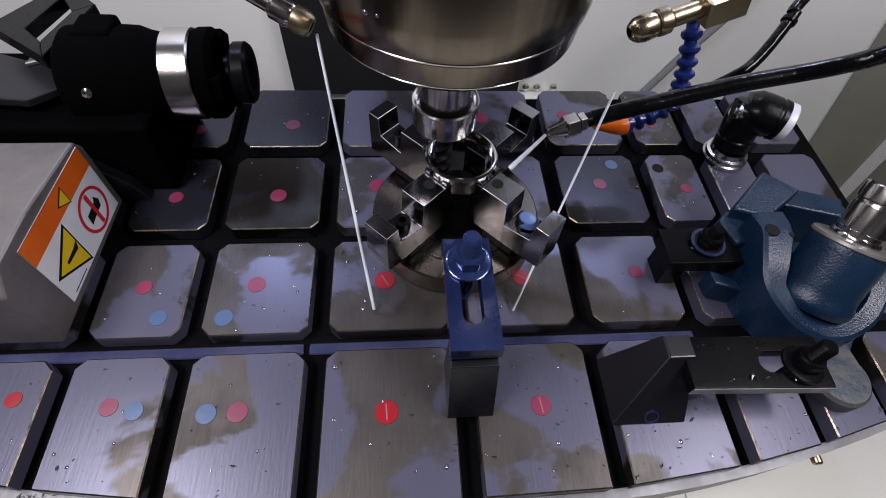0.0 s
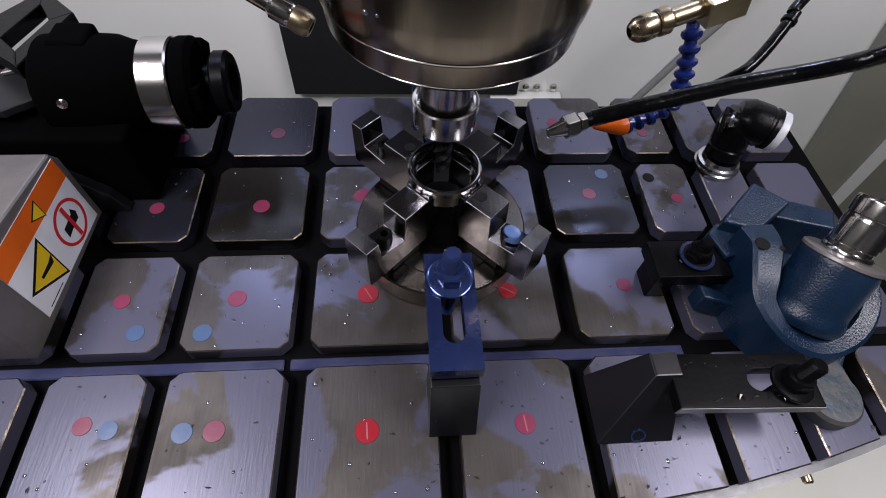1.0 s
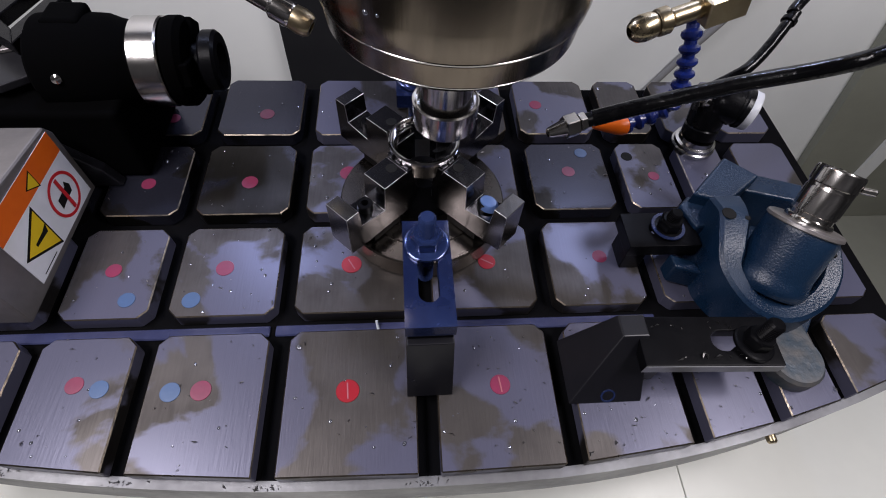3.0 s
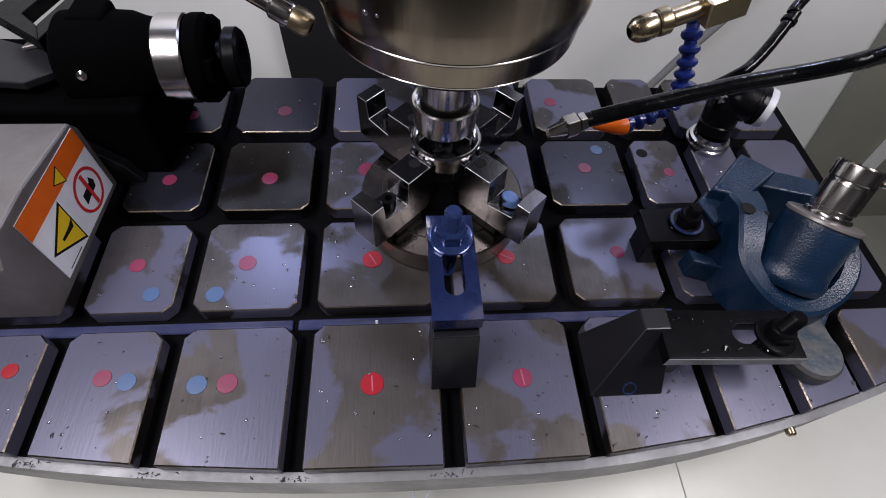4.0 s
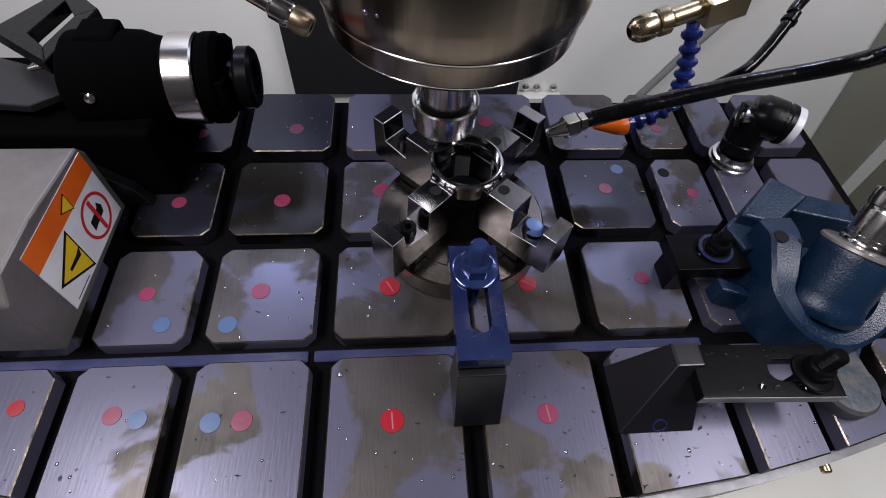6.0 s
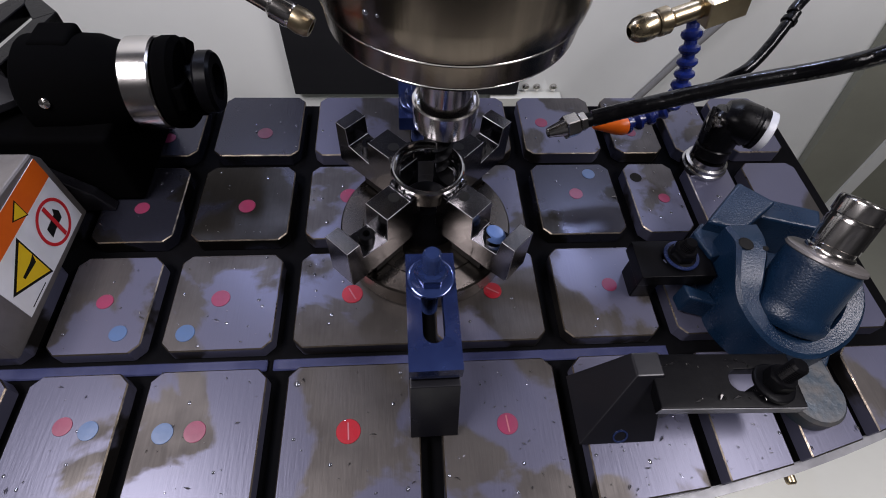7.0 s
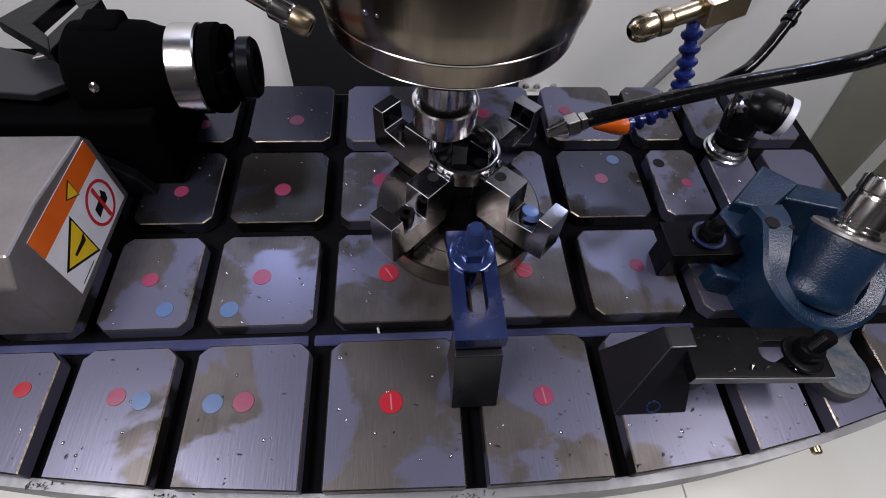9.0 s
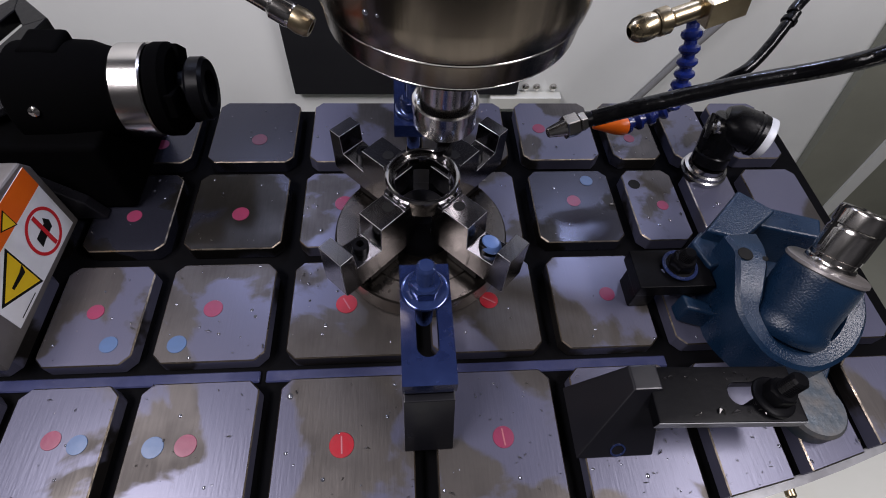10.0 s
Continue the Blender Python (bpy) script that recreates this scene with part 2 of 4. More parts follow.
structure("trim", bm, WALL, "pale edge strip on the side panel")
bm = B()
box(bm, -0.60, 0.281, -0.95, -0.19, -0.5998, -0.246, 0.001)
box(bm, 0.2835, 1.0, -0.95, -0.14, -0.5998, -0.250, 0.001)
structure("pan_plate", bm, PAN, "overlapping pale pan plate with a straight seam")

cover = thing("way_cover", "dark steel way cover screwed to the back wall", "cover", 0, 0, 0, on_table=False)
part("panel", box(B(), -0.245, 0.165, 0.342, 0.3595, -0.205, 0.8, 0.002), COVER, cover)
part("ledge", box(B(), 0.115, 0.252, 0.338, 0.3585, -0.236, -0.209, 0.002), PAN, cover, "pale ledge under the cover")
for x in (0.183, 0.204, 0.236):
    part("screw", lathe(B(), [(0, -0.002), (0.007, -0.002), (0.007, 0.001), (0.005, 0.004), (0, 0.005)], 12, axis((x, 0.356, -0.198), (x, 0.2, -0.198))), CHROME, cover)

# ---- the slotted table ----
COLS = [-0.4974, -0.4084, -0.3258, -0.2332, -0.1242, 0.0, 0.1148, 0.2205, 0.2936, 0.3608, 0.4428]
ROWS_Y = [0.0, -0.1133, -0.2265]
BACK = 0.1051
SLOT = 0.0085


def front(x):
    """The table's gently bowed front edge."""
    return -0.355 + 0.25 * max(0, -x - 0.02) ** 2 + 0.44 * max(0, x - 0.05) ** 2


table = thing("machine_table", "grey ground-steel milling table cut by crossing slots, wet with coolant", "machine table")
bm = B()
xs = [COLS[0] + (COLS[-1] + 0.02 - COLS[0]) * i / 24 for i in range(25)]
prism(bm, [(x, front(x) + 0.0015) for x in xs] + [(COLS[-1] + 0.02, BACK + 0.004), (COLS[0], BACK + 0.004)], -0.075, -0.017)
part("bed", bm, EDGE, table, "wet slot floor, coloured near-black for the slots' shade", False)
bm = B()
prism(bm, [(x, front(x) - 0.0065) for x in xs] + [(x, front(x) + 0.0012) for x in reversed(xs)], -0.07, -0.0168)
part("front_rim", bm, RIM, table, "scuffed pale front edge", False)
part("brass_plug", lathe(B(), [(0, 0), (0.0042, 0), (0.0042, 0.005), (0.003, 0.0065), (0, 0.0065)], 16, axis((0.293, front(0.293) - 0.0064, -0.024), (0.293, front(0.293) - 0.04, -0.024))), BRASS, table, "small yellow brass plug")
ys = [BACK] + ROWS_Y
tiles = {}
for r in range(4):
    for c in range(len(COLS) - 1):
        x0, x1 = COLS[c] + SLOT, COLS[c + 1] - SLOT
        y1 = ys[r] - (SLOT if r else 0)
        last = r == 3
        y0a, y0b = (front(x0), front(x1)) if last else (ys[r + 1] + SLOT,) * 2
        k = 0.008
        poly = [(x0, y0a), (x1, y0b)] if last else [(x0 + k, y0a), (x1 - k, y0b), (x1, y0b + k)]
        poly += [(x1 - k * 0, y1 - k), (x1 - k, y1), (x0 + k, y1), (x0, y1 - k)]
        if not last:
            poly += [(x0, y0a + k)]
        bm = prism(B(), poly, -0.0165, 0.0, None, 0.0010)
        # rear left tiles and one on the right take the shade-coloured steel
        tiles[c, r] = part("tile", bm, TILE_SHADED if (r < 2 and c < 4) or (r, c) == (1, 6) else TILE, table, "", False)
        # the ground arrises are worn bright
        tiles[c, r].data.materials.append(WEAR)
        for f in tiles[c, r].data.polygons:
            if 0.2 < f.normal.z < 0.97:
                f.material_index = 1
# coolant lying in the long slot
for y, w in ((ROWS_Y[2], 0.0045),):
    bm = B()
    for i, (a, b) in enumerate(((-0.48, -0.138), (-0.133, 0.02), (0.03, 0.22))):
        box(bm, a, b, y - w * 1.3, y + w, -0.0168, -0.0135, 0.001)
    part("slot_strip", bm, FILM, table, "milky blue coolant lying in the slot")


def plug(x, y, material, slit=0.0):
    c = max(i for i in range(len(COLS) - 1) if COLS[i] < x)
    r = sum(y < v for v in ROWS_Y)
    k = 1.08 * (1 - 0.36 * min(1, abs(x + 0.05) / 0.32))
    part("plug", lathe(B(), [(0, 0.0001), (0.0086 * k, 0.0001), (0.0090 * k, 0.0002), (0.0088 * k, 0.0005), (0, 0.0006)], 28, pose(x, y, 0)), material, tiles[c, r], "", True, False)
    if slit:
        part("slit", box(B(), -0.0006, 0.0006, -0.0066, 0.0066, 0.0006, 0.0008, 0, pose(x, y, 0, 0, 0, slit)), SLIT, tiles[c, r], "", False)


plug(-0.0645, -0.2892, RED, 4)
plug(0.0612, -0.2892, PINK, 6)
plug(-0.3544, -0.2666, RED)
plug(-0.2808, -0.2757, PINK)
plug(-0.2609, -0.2797, BLUEP)
plug(-0.2053, -0.2843, BLUEP)
plug(-0.1814, -0.2840, PINK)
plug(-0.2822, -0.1684, PINK)
plug(-0.2624, -0.1994, BLUEP)
plug(-0.1831, -0.1683, PINK)
plug(-0.2068, -0.2012, BLUEP)
plug(-0.0664, -0.1674, RED, 30)
plug(0.0630, -0.1679, RED, 60)
plug(0.1760, -0.1648, PINK)
plug(-0.2785, -0.0633, PINK)
plug(-0.1765, -0.0626, PINK)
plug(0.1675, -0.0517, PINK)
plug(0.1875, -0.0236, BLUEP)
plug(0.2636, -0.0597, PINK)
# not a plug: a screw hole's darkness drawn as a flat black disc
plug(0.2404, -0.0295, INK)
plug(-0.0744, -0.0507, PINK)
plug(-0.1729, 0.0429, PINK)
plug(-0.2761, 0.0357, PINK)
plug(0.0463, 0.0543, PINK)
plug(0.1483, 0.0592, PINK)
plug(0.2541, 0.0418, PINK)


# ---- the four-jaw fixture in the middle, with the ring being cut ----
FX, FY = 0.0030, -0.1010
fixture = thing("jaw_fixture", "round steel fixture with four stepped jaws, splashed with coolant", "fixture", FX, FY, 0)
part("base", lathe(B(), [(0, 0.0003), (0.0790, 0.0003), (0.0805, 0.0015), (0.0805, 0.0225), (0.0790, 0.0240), (0.060, 0.0240), (0.0595, 0.0244), (0.059, 0.0250), (0.03, 0.0255), (0, 0.0255)], 96, pose(0, -0.003, 0)), BRONZE, fixture, "turned bright base disc")
part("hub", lathe(B(), [(0, 0.0257), (0.034, 0.0257), (0.032, 0.042), (0.020, 0.056), (0.0, 0.058)], 40), BLACK, fixture)
PROF = [(0.022, 0.040), (0.092, 0.040), (0.1020, 0.041), (0.1030, 0.043), (0.1030, 0.0880), (0.0900, 0.0880), (0.0880, 0.0680), (0.0620, 0.0640), (0.0605, 0.0910), (0.034, 0.0910), (0.032, 0.085), (0.022, 0.083)]
JW = 0.0125
for a in (45, 135, 225, 315):
    turn = pose(0, 0, 0, 0, 0, a) @ pose(0, 0, 0, 90, 0, 0)
    jaw = part("jaw", prism(B(), PROF, -JW, JW, turn, 0.0004), JAW, fixture, "", False)
    jaw.data.materials.append(ARRIS)
    for f in jaw.data.polygons:
        if f.area < 0.00003:
            f.material_index = 1
    m = pose(0, 0, 0, 0, 0, a)
    bm = lathe(B(), [(0.0032, 0.062), (0.0032, 0.0740), (0.0062, 0.0740), (0.0068, 0.0734), (0.0068, 0.064)], 24, m @ pose(0.0730, 0.0, 0))
    part("socket_screw", bm, BLACK, jaw)
    bm = lathe(B(), disc_prof(0.0050, 0.0909, 0.0915, 0.0002), 18, m @ pose(0.0405, 0.0, 0))
    part("bore", bm, INK, jaw)
    bm = B()
    box(bm, 0.0235, 0.0335, -JW, JW, 0.0825, 0.0912, 0.0006, m)
    for k in range(3):
        box(bm, 0.0270, 0.0330, -JW + k * 0.0097, -JW + 0.0055 + k * 0.0097, 0.0913, 0.0950, 0.0005, m)
    part("jaw_tip", bm, JAW, jaw, "toothed gripping tip", False)
    part("shoe", box(B(), 0.040, 0.074, -0.009, 0.009, 0.0257, 0.0398, 0.0006, m), BLACK, jaw, "", False)
    key = part("foot_key", box(B(), 0.0745, 0.0860, -0.005, 0.005, 0.0265, 0.0398, 0.0006, m), BLACK, jaw, "", False)
    part("key_screw", lathe(B(), [(0, 0), (0.0030, 0), (0.0030, 0.006), (0.0022, 0.0068), (0, 0.0068)], 14, m @ axis((0.0862, 0, 0.033), (0.1, 0, 0.033))), BLACK, key)

puddle = lathe(B(), [(0.0100, 0.0), (0.0094, 0.0035), (0.0072, 0.0060), (0, 0.0070)], 24, pose(0, 0, 0, 0, 0, 315) @ pose(0.0755, 0.001, 0.0690) @ Matrix.Diagonal((1.0, 0.8, 1, 1)))
part("coolant_puddle", puddle, MILK, fixture, "milky blue coolant caught in a jaw's notch")

ring = thing("case_ring", "bright machined steel watch-case ring gripped in the jaws", "ring", FX, FY, 0.0912)
part("band", lathe(B(), [(0.0280, -0.013), (0.0290, -0.013), (0.0300, -0.003), (0.0312, 0.000), (0.0312, 0.0055), (0.0300, 0.0070), (0.0288, 0.0072), (0.0280, 0.0065), (0.0280, -0.013)], 80), RINGS, ring)
part("inner_lip", lathe(B(), [(0.0245, -0.0130), (0.0279, -0.0130), (0.0279, 0.001), (0.0262, 0.001), (0.0245, -0.002), (0.0245, -0.0130)], 64), RINGS, ring)


# ---- clamps ----
def stud_and_nut(parent, x, y, z, top, mat, r=0.006, nut=0.0115, lean=(0, 0), g=1.0):
    m = pose(x, y, z, lean[0], lean[1], 0)
    part("washer", lathe(B(), [(0.0065, 0.0002), (0.0140 * g, 0.0002), (0.0146 * g, 0.0008), (0.0146 * g, 0.0030), (0.0130 * g, 0.0042), (0.0065, 0.0042)], 36, m), mat, parent)
    bm = prism(B(), hexagon(nut * 0.94), 0.0042, 0.0140, m, 0.0008)
    lathe(bm, [(0.0062, 0.0141), (0.0092 * g, 0.0141), (0.0084 * g, 0.0154), (0.0062, 0.0156)], 24, m)
    part("nut", bm, mat, parent)
    prof = [(0, -z * 0.6)]
    h = -z * 0.6
    while h < top - 0.0015:
        prof += [(r * 0.9, h), (r, h + 0.0009)]
        h += 0.0018
    prof += [(r * 0.9, h), (r * 0.75, h + 0.0012), (0, h + 0.0013)]
    part("stud", lathe(B(), prof, 20, m), mat, parent, "", False)


def strap(parent, x0, x1, y0, y1, z0, z1, s0, s1, sw, mat, m=None):
    """A clamp strap along y with a rounded long slot from s0 to s1."""
    bm = B()
    n = 10
    xc = (x0 + x1) / 2
    hole = [(xc + sw * math.cos(a), s1 + sw * math.sin(a)) for a in (math.pi * i / n for i in range(n + 1))]
    hole += [(xc + sw * math.cos(a), s0 + sw * math.sin(a)) for a in (math.pi + math.pi * i / n for i in range(n + 1))]
    outer = []
    for hx, hy in hole:
        outer.append((x1 if hx > xc + 1e-6 else x0 if hx < xc - 1e-6 else xc, min(max(hy, y0), y1)))
    k = len(hole)
    # the outline follows the hole: sides level, ends fanned to the strap's ends
    for i in range(k):
        hx, hy = hole[i]
        if i <= n:
            f = i / n
            outer[i] = (x1 + (x0 - x1) * f, y1 if 0 < i < n else y1)
        else:
            f = (i - n - 1) / n
            outer[i] = (x0 + (x1 - x0) * f, y0)
    rows = []
    for z in (z0, z1):
        rows.append(([bm.verts.new((*q, z)) for q in outer], [bm.verts.new((*q, z)) for q in hole]))
    (ol, hl), (oh, hh) = rows
    for i in range(k):
        j = (i + 1) % k
        bm.faces.new((oh[i], oh[j], hh[j], hh[i]))
        bm.faces.new((ol[j], ol[i], hl[i], hl[j]))
        bm.faces.new((ol[i], ol[j], oh[j], oh[i]))
        bm.faces.new((hl[j], hl[i], hh[i], hh[j]))
    if m is not None:
        bmesh.ops.transform(bm, matrix=m, verts=bm.verts)
    edges = [e for e in bm.edges if len(e.link_faces) == 2 and e.calc_face_angle(0) > 0.9]
    bmesh.ops.bevel(bm, geom=edges, offset=0.0012, segments=2, profile=0.6, affect="EDGES")
    return part("strap", bm, mat, parent)


def frustum(bm, lo, hi, z0, z1, bev=0.0):
    """A block whose rectangular foot lo and top hi (x0, x1, y0, y1) differ."""
    vs = []
    for (x0, x1, y0, y1), z in ((lo, z0), (hi, z1)):
        vs += [bm.verts.new((x, y, z)) for x, y in ((x0, y0), (x1, y0), (x1, y1), (x0, y1))]
    fs = [bm.faces.new([vs[i] for i in q]) for q in ((3, 2, 1, 0), (4, 5, 6, 7), (0, 1, 5, 4), (1, 2, 6, 5), (2, 3, 7, 6), (3, 0, 4, 7))]
    if bev:
        bmesh.ops.bevel(bm, geom=list({e for fc in fs for e in fc.edges}), offset=bev, segments=2, profile=0.6, affect="EDGES")
    return bm


def blue_clamp(label, x, y, rz, nut_mat):
    ob = thing("strap_clamp", label, "clamp", x, y, 0, rz, "strap clamps")
    strap(ob, -0.0188, 0.0188, -0.0680, 0.0270, 0.0655, 0.0800, -0.0400, 0.008, 0.0080, BLUE_SHEEN)
    stud_and_nut(ob, 0.0, 0.0040, 0.080, 0.036, nut_mat, 0.0068, 0.0138, (0, 0), 1.22)
    part("heel_block", frustum(B(), (-0.0185, 0.0185, -0.092, -0.046), (-0.0180, 0.0180, -0.0720, -0.050), 0.0008, 0.0590, 0.0008), HEEL, ob, "ground dark heel block", False)
    part("heel_step", box(B(), -0.0175, 0.0175, -0.0670, -0.051, 0.0592, 0.0653, 0.0006), BLACK, ob, "", False)
    return ob


blue_clamp("wet dark strap clamp, blue sheen painted in, with a flanged nut on a heel block", 0.0015, -0.2045, 0.5, NUTB)
blue_clamp("strap clamp, blue sheen painted in, with a dark wet nut behind the fixture", -0.0020, 0.004, 180.0, BLUE_SHEEN)

wedge = thing("riser_block", "dark ground-steel riser block with sloping sides on the table", "riser block", 0.1415, -0.2885, 0)
part("block", frustum(B(), (-0.026, 0.035, -0.0200, 0.036), (0.0120, 0.0330, 0.016, 0.0345), 0.0008, 0.052, 0.0010), HEEL, wedge, "", False)
# the ring's blue is a reflection put in as colour
part("bore", lathe(B(), [(0.0048, 0), (0.0062, 0), (0.0062, 0.0008), (0.0048, 0.0008), (0.0048, 0)], 24, axis((0.006, -0.0158, 0.0065), (0.006, -0.06, 0.0368))), BLUE_SHEEN, wedge, "bore ring with a blue reflection coloured in")

low = thing("strap_clamp", "black-oxide strap clamp flecked with chips, over a cast foot", "clamp", 0.2215, -0.2775, 0, -2.0, "strap clamps")
strap(low, -0.0208, 0.0208, -0.0555, 0.0555, 0.0375, 0.050, -0.043, -0.011, 0.0085, BLACK, pose(0, 0, 0, 0, 0, 90))
part("riser", box(B(), -0.050, -0.030, -0.014, 0.016, 0.0008, 0.0373, 0.001), BLACK, low, "", False)
part("ground_edge", box(B(), -0.0553, 0.0553, -0.0214, -0.02095, 0.0382, 0.0493, 0.0), RIM, low, "bright ground edge", False)
stud_and_nut(low, 0.034, -0.004, 0.050, 0.032, BLACK, 0.0066, 0.0118, (-6, 6), 1.08)

mid = thing("strap_clamp", "black strap clamp with a wet washer beside the blue casting", "clamp", 0.2250, -0.1650, 0, 0, "strap clamps")
strap(mid, -0.0190, 0.0190, -0.028, 0.039, 0.030, 0.045, -0.010, 0.008, 0.0075, BLACK, pose(0, 0, 0, 0, 0, 90))
part("riser", box(B(), -0.034, -0.014, -0.014, 0.014, 0.0008, 0.0298, 0.001), BLACK, mid, "", False)
stud_and_nut(mid, 0.000, 0.0, 0.045, 0.024, BLACK)
bm = lathe(B(), [(0.0125, 0.0362), (0.0152, 0.0362), (0.0156, 0.0368), (0.0152, 0.0374), (0.0125, 0.0374)], 30, pose(0.000, 0, 0.0122))
part("wet_washer", bm, BLUE_SHEEN, mid)

# ---- blue tilting casting with its collet ----
cast = thing("tilting_collet_fixture", "blue enamelled casting holding a tilted chromed collet", "fixture", 0.2895, -0.2150, 0)
TOPP = Vector((0.0300, 0.0230, 0.0880))
DIRP = Vector((0.30, 0.46, 0.84)).normalized()
ax = axis(TOPP - DIRP * 0.062, TOPP) @ Matrix.Scale(1.07, 4)
part("barrel", lathe(B(), [(0, -0.004), (0.022, -0.004), (0.0285, -0.001), (0.0305, 0.003), (0.0305, 0.008), (0.0290, 0.011), (0.0280, 0.018), (0.0280, 0.050), (0.0268, 0.054), (0, 0.054)], 56, ax), CAST, cast)
part("face_ring", lathe(B(), [(0.0175, 0.0542), (0.0280, 0.0542), (0.0288, 0.0550), (0.0284, 0.0572), (0.0273, 0.0580), (0.0175, 0.0580), (0.0175, 0.0542)], 56, ax), GREY, cast, "bright machined face ring")
col = part("collet", lathe(B(), [(0, 0.054), (0.0172, 0.054), (0.0178, 0.0595), (0.0168, 0.0620), (0.0154, 0.0625), (0.0154, 0.0655), (0.0164, 0.0663), (0.0164, 0.0850), (0.0156, 0.0862), (0.0156, 0.0885), (0.0168, 0.0895), (0.0170, 0.1000), (0.0160, 0.1020), (0.0095, 0.1020), (0.0090, 0.0870), (0, 0.0870)], 56, ax), CHROME, cast, "chromed split collet")
for a in (20, 140, 260):
    part("collet_slit", box(B(), 0.0098, 0.01725, -0.0007, 0.0007, 0.070, 0.1023, 0, ax @ pose(0, 0, 0, 0, 0, a)), INK, col)
part("collet_pin", lathe(B(), disc_prof(0.0030, 0, 0.010), 14, axis(ax @ Vector((-0.0165, 0.004, 0.094)), ax @ Vector((-0.03, 0.004, 0.096)))), CHROME, col)
# the bowed yoke that carries the barrel: an arm on either side, dipping under it
line = smooth_line([(-0.0160, 0.0640, 0.0740), (-0.0165, 0.0440, 0.0760), (-0.0250, 0.0180, 0.0700), (-0.0270, -0.0020, 0.0590), (-0.0120, -0.0270, 0.0480), (0.0150, -0.0370, 0.0440), (0.0450, -0.0270, 0.0480), (0.0630, -0.0060, 0.0560), (0.0700, 0.0180, 0.0620)], 5)
bm = B()
rings = []
for i, q in enumerate(line):
    d = line[min(i + 1, len(line) - 1)] - line[max(i - 1, 0)]
    side = Vector((d.y, -d.x, 0)).normalized()
    e = i / (len(line) - 1)
    w = 0.0150 - 0.0060 * min(1, e / 0.45)
    rings.append([bm.verts.new((q.x + side.x * u, q.y + side.y * u, z)) for u, z in ((-w - 0.004, 0.004), (-w - 0.002, q.z * 0.6), (-w, q.z - 0.004), (-w + 0.003, q.z), (w - 0.003, q.z), (w, q.z - 0.003), (w, 0.004))])
for p, q in zip(rings, rings[1:]):
    for k in range(7):
        bm.faces.new((p[k], p[(k + 1) % 7], q[(k + 1) % 7], q[k]))
bm.faces.new(rings[0])
bm.faces.new(rings[-1][::-1])
cheek = part("yoke", bm, CAST, cast)
part("base_plate", prism(B(), [(-0.030, -0.010), (0.0, -0.046), (0.048, -0.048), (0.078, -0.012), (0.078, 0.055), (0.05, 0.105), (-0.01, 0.106), (-0.030, 0.07)], 0.0008, 0.010, None, 0.002), CAST, cast)
bm = lathe(B(), [(0, 0.0008), (0.0235, 0.0008), (0.0250, 0.002), (0.0250, 0.014), (0.0225, 0.0170), (0, 0.0175)], 40, pose(0.0260, -0.0670, 0))
prism(bm, [(0.003, -0.070), (0.049, -0.066), (0.046, -0.036), (-0.002, -0.036)], 0.0008, 0.0165, None, 0.002)
part("foot", bm, WORN, cast, "worn rounded clamping foot")
part("bore", lathe(B(), disc_prof(0.0062, 0, 0.0008), 24, pose(-0.0235, 0.0430, 0.0758)), INK, cheek)
part("bore", lathe(B(), disc_prof(0.0028, 0, 0.0008), 18, pose(-0.0080, 0.0385, 0.0750)), INK, cheek)
bm = prism(B(), [(-0.0374, 0.0775), (-0.0068, 0.0666), (0.0298, 0.0922), (0.0039, 0.1167)], 0.006, 0.070, None, 0)
for v in bm.verts:
    if v.co.z > 0.03 and v.co.x < -0.004:
        v.co.z -= 0.008
bmesh.ops.bevel(bm, geom=list(bm.edges), offset=0.003, segments=3, profile=0.6, affect="EDGES")
part("lug", bm, CAST, cast, "squared blue lug")
part("ear", prism(B(), [(-0.0460, 0.0740), (-0.0380, 0.0470), (-0.0150, 0.0520), (-0.0080, 0.0630), (-0.0331, 0.0860)], 0.006, 0.050, None, 0.003), CAST, cast)
part("lower_ear", prism(B(), [(-0.0600, 0.0330), (-0.0376, 0.0230), (-0.0360, 0.0100), (-0.0590, 0.0180)], 0.004, 0.030, None, 0.003), CAST, cast)
part("back_web", prism(B(), [(0.012, 0.088), (0.072, 0.070), (0.082, 0.092), (0.024, 0.112)], 0.006, 0.056, None, 0.003), CAST, cast)
part("end_cap", lathe(B(), [(0, -0.012), (0.019, -0.012), (0.024, -0.009), (0.024, -0.0045), (0, -0.0045)], 40, ax), CAST, cast)
part("grease_nipple", lathe(B(), disc_prof(0.0026, 0, 0.003), 14, axis((0.064, 0.006, 0.0610), (0.064, 0.006, 0.09))), INK, cast)

# ---- black tool setter on its steel flange ----
recv = thing("tool_setter", "black tool setter with a white-capped barrel on a bright flange", "tool setter", 0.3235, -0.0130, 0)
recv.scale = (1.24, 1.24, 1.12)
part("flange", lathe(B(), [(0, 0.0004), (0.019, 0.0004), (0.020, 0.001), (0.020, 0.005), (0.0185, 0.006), (0.0185, 0.010), (0.016, 0.011), (0.0155, 0.016), (0, 0.016)], 40), GLASS, recv, "bright stepped flange")
part("column", lathe(B(), [(0, 0.0), (0.0150, 0.0), (0.0155, 0.002), (0.0155, 0.010), (0.0142, 0.0115), (0.0155, 0.013), (0.0165, 0.030), (0.0160, 0.040), (0.012, 0.047), (0, 0.049)], 40, axis((0, 0, 0.0145), (0.005, 0.014, 0.058))), BLACKP, recv)
br = axis((0.004, 0.013, 0.052), (0.0335, -0.004, 0.0495))
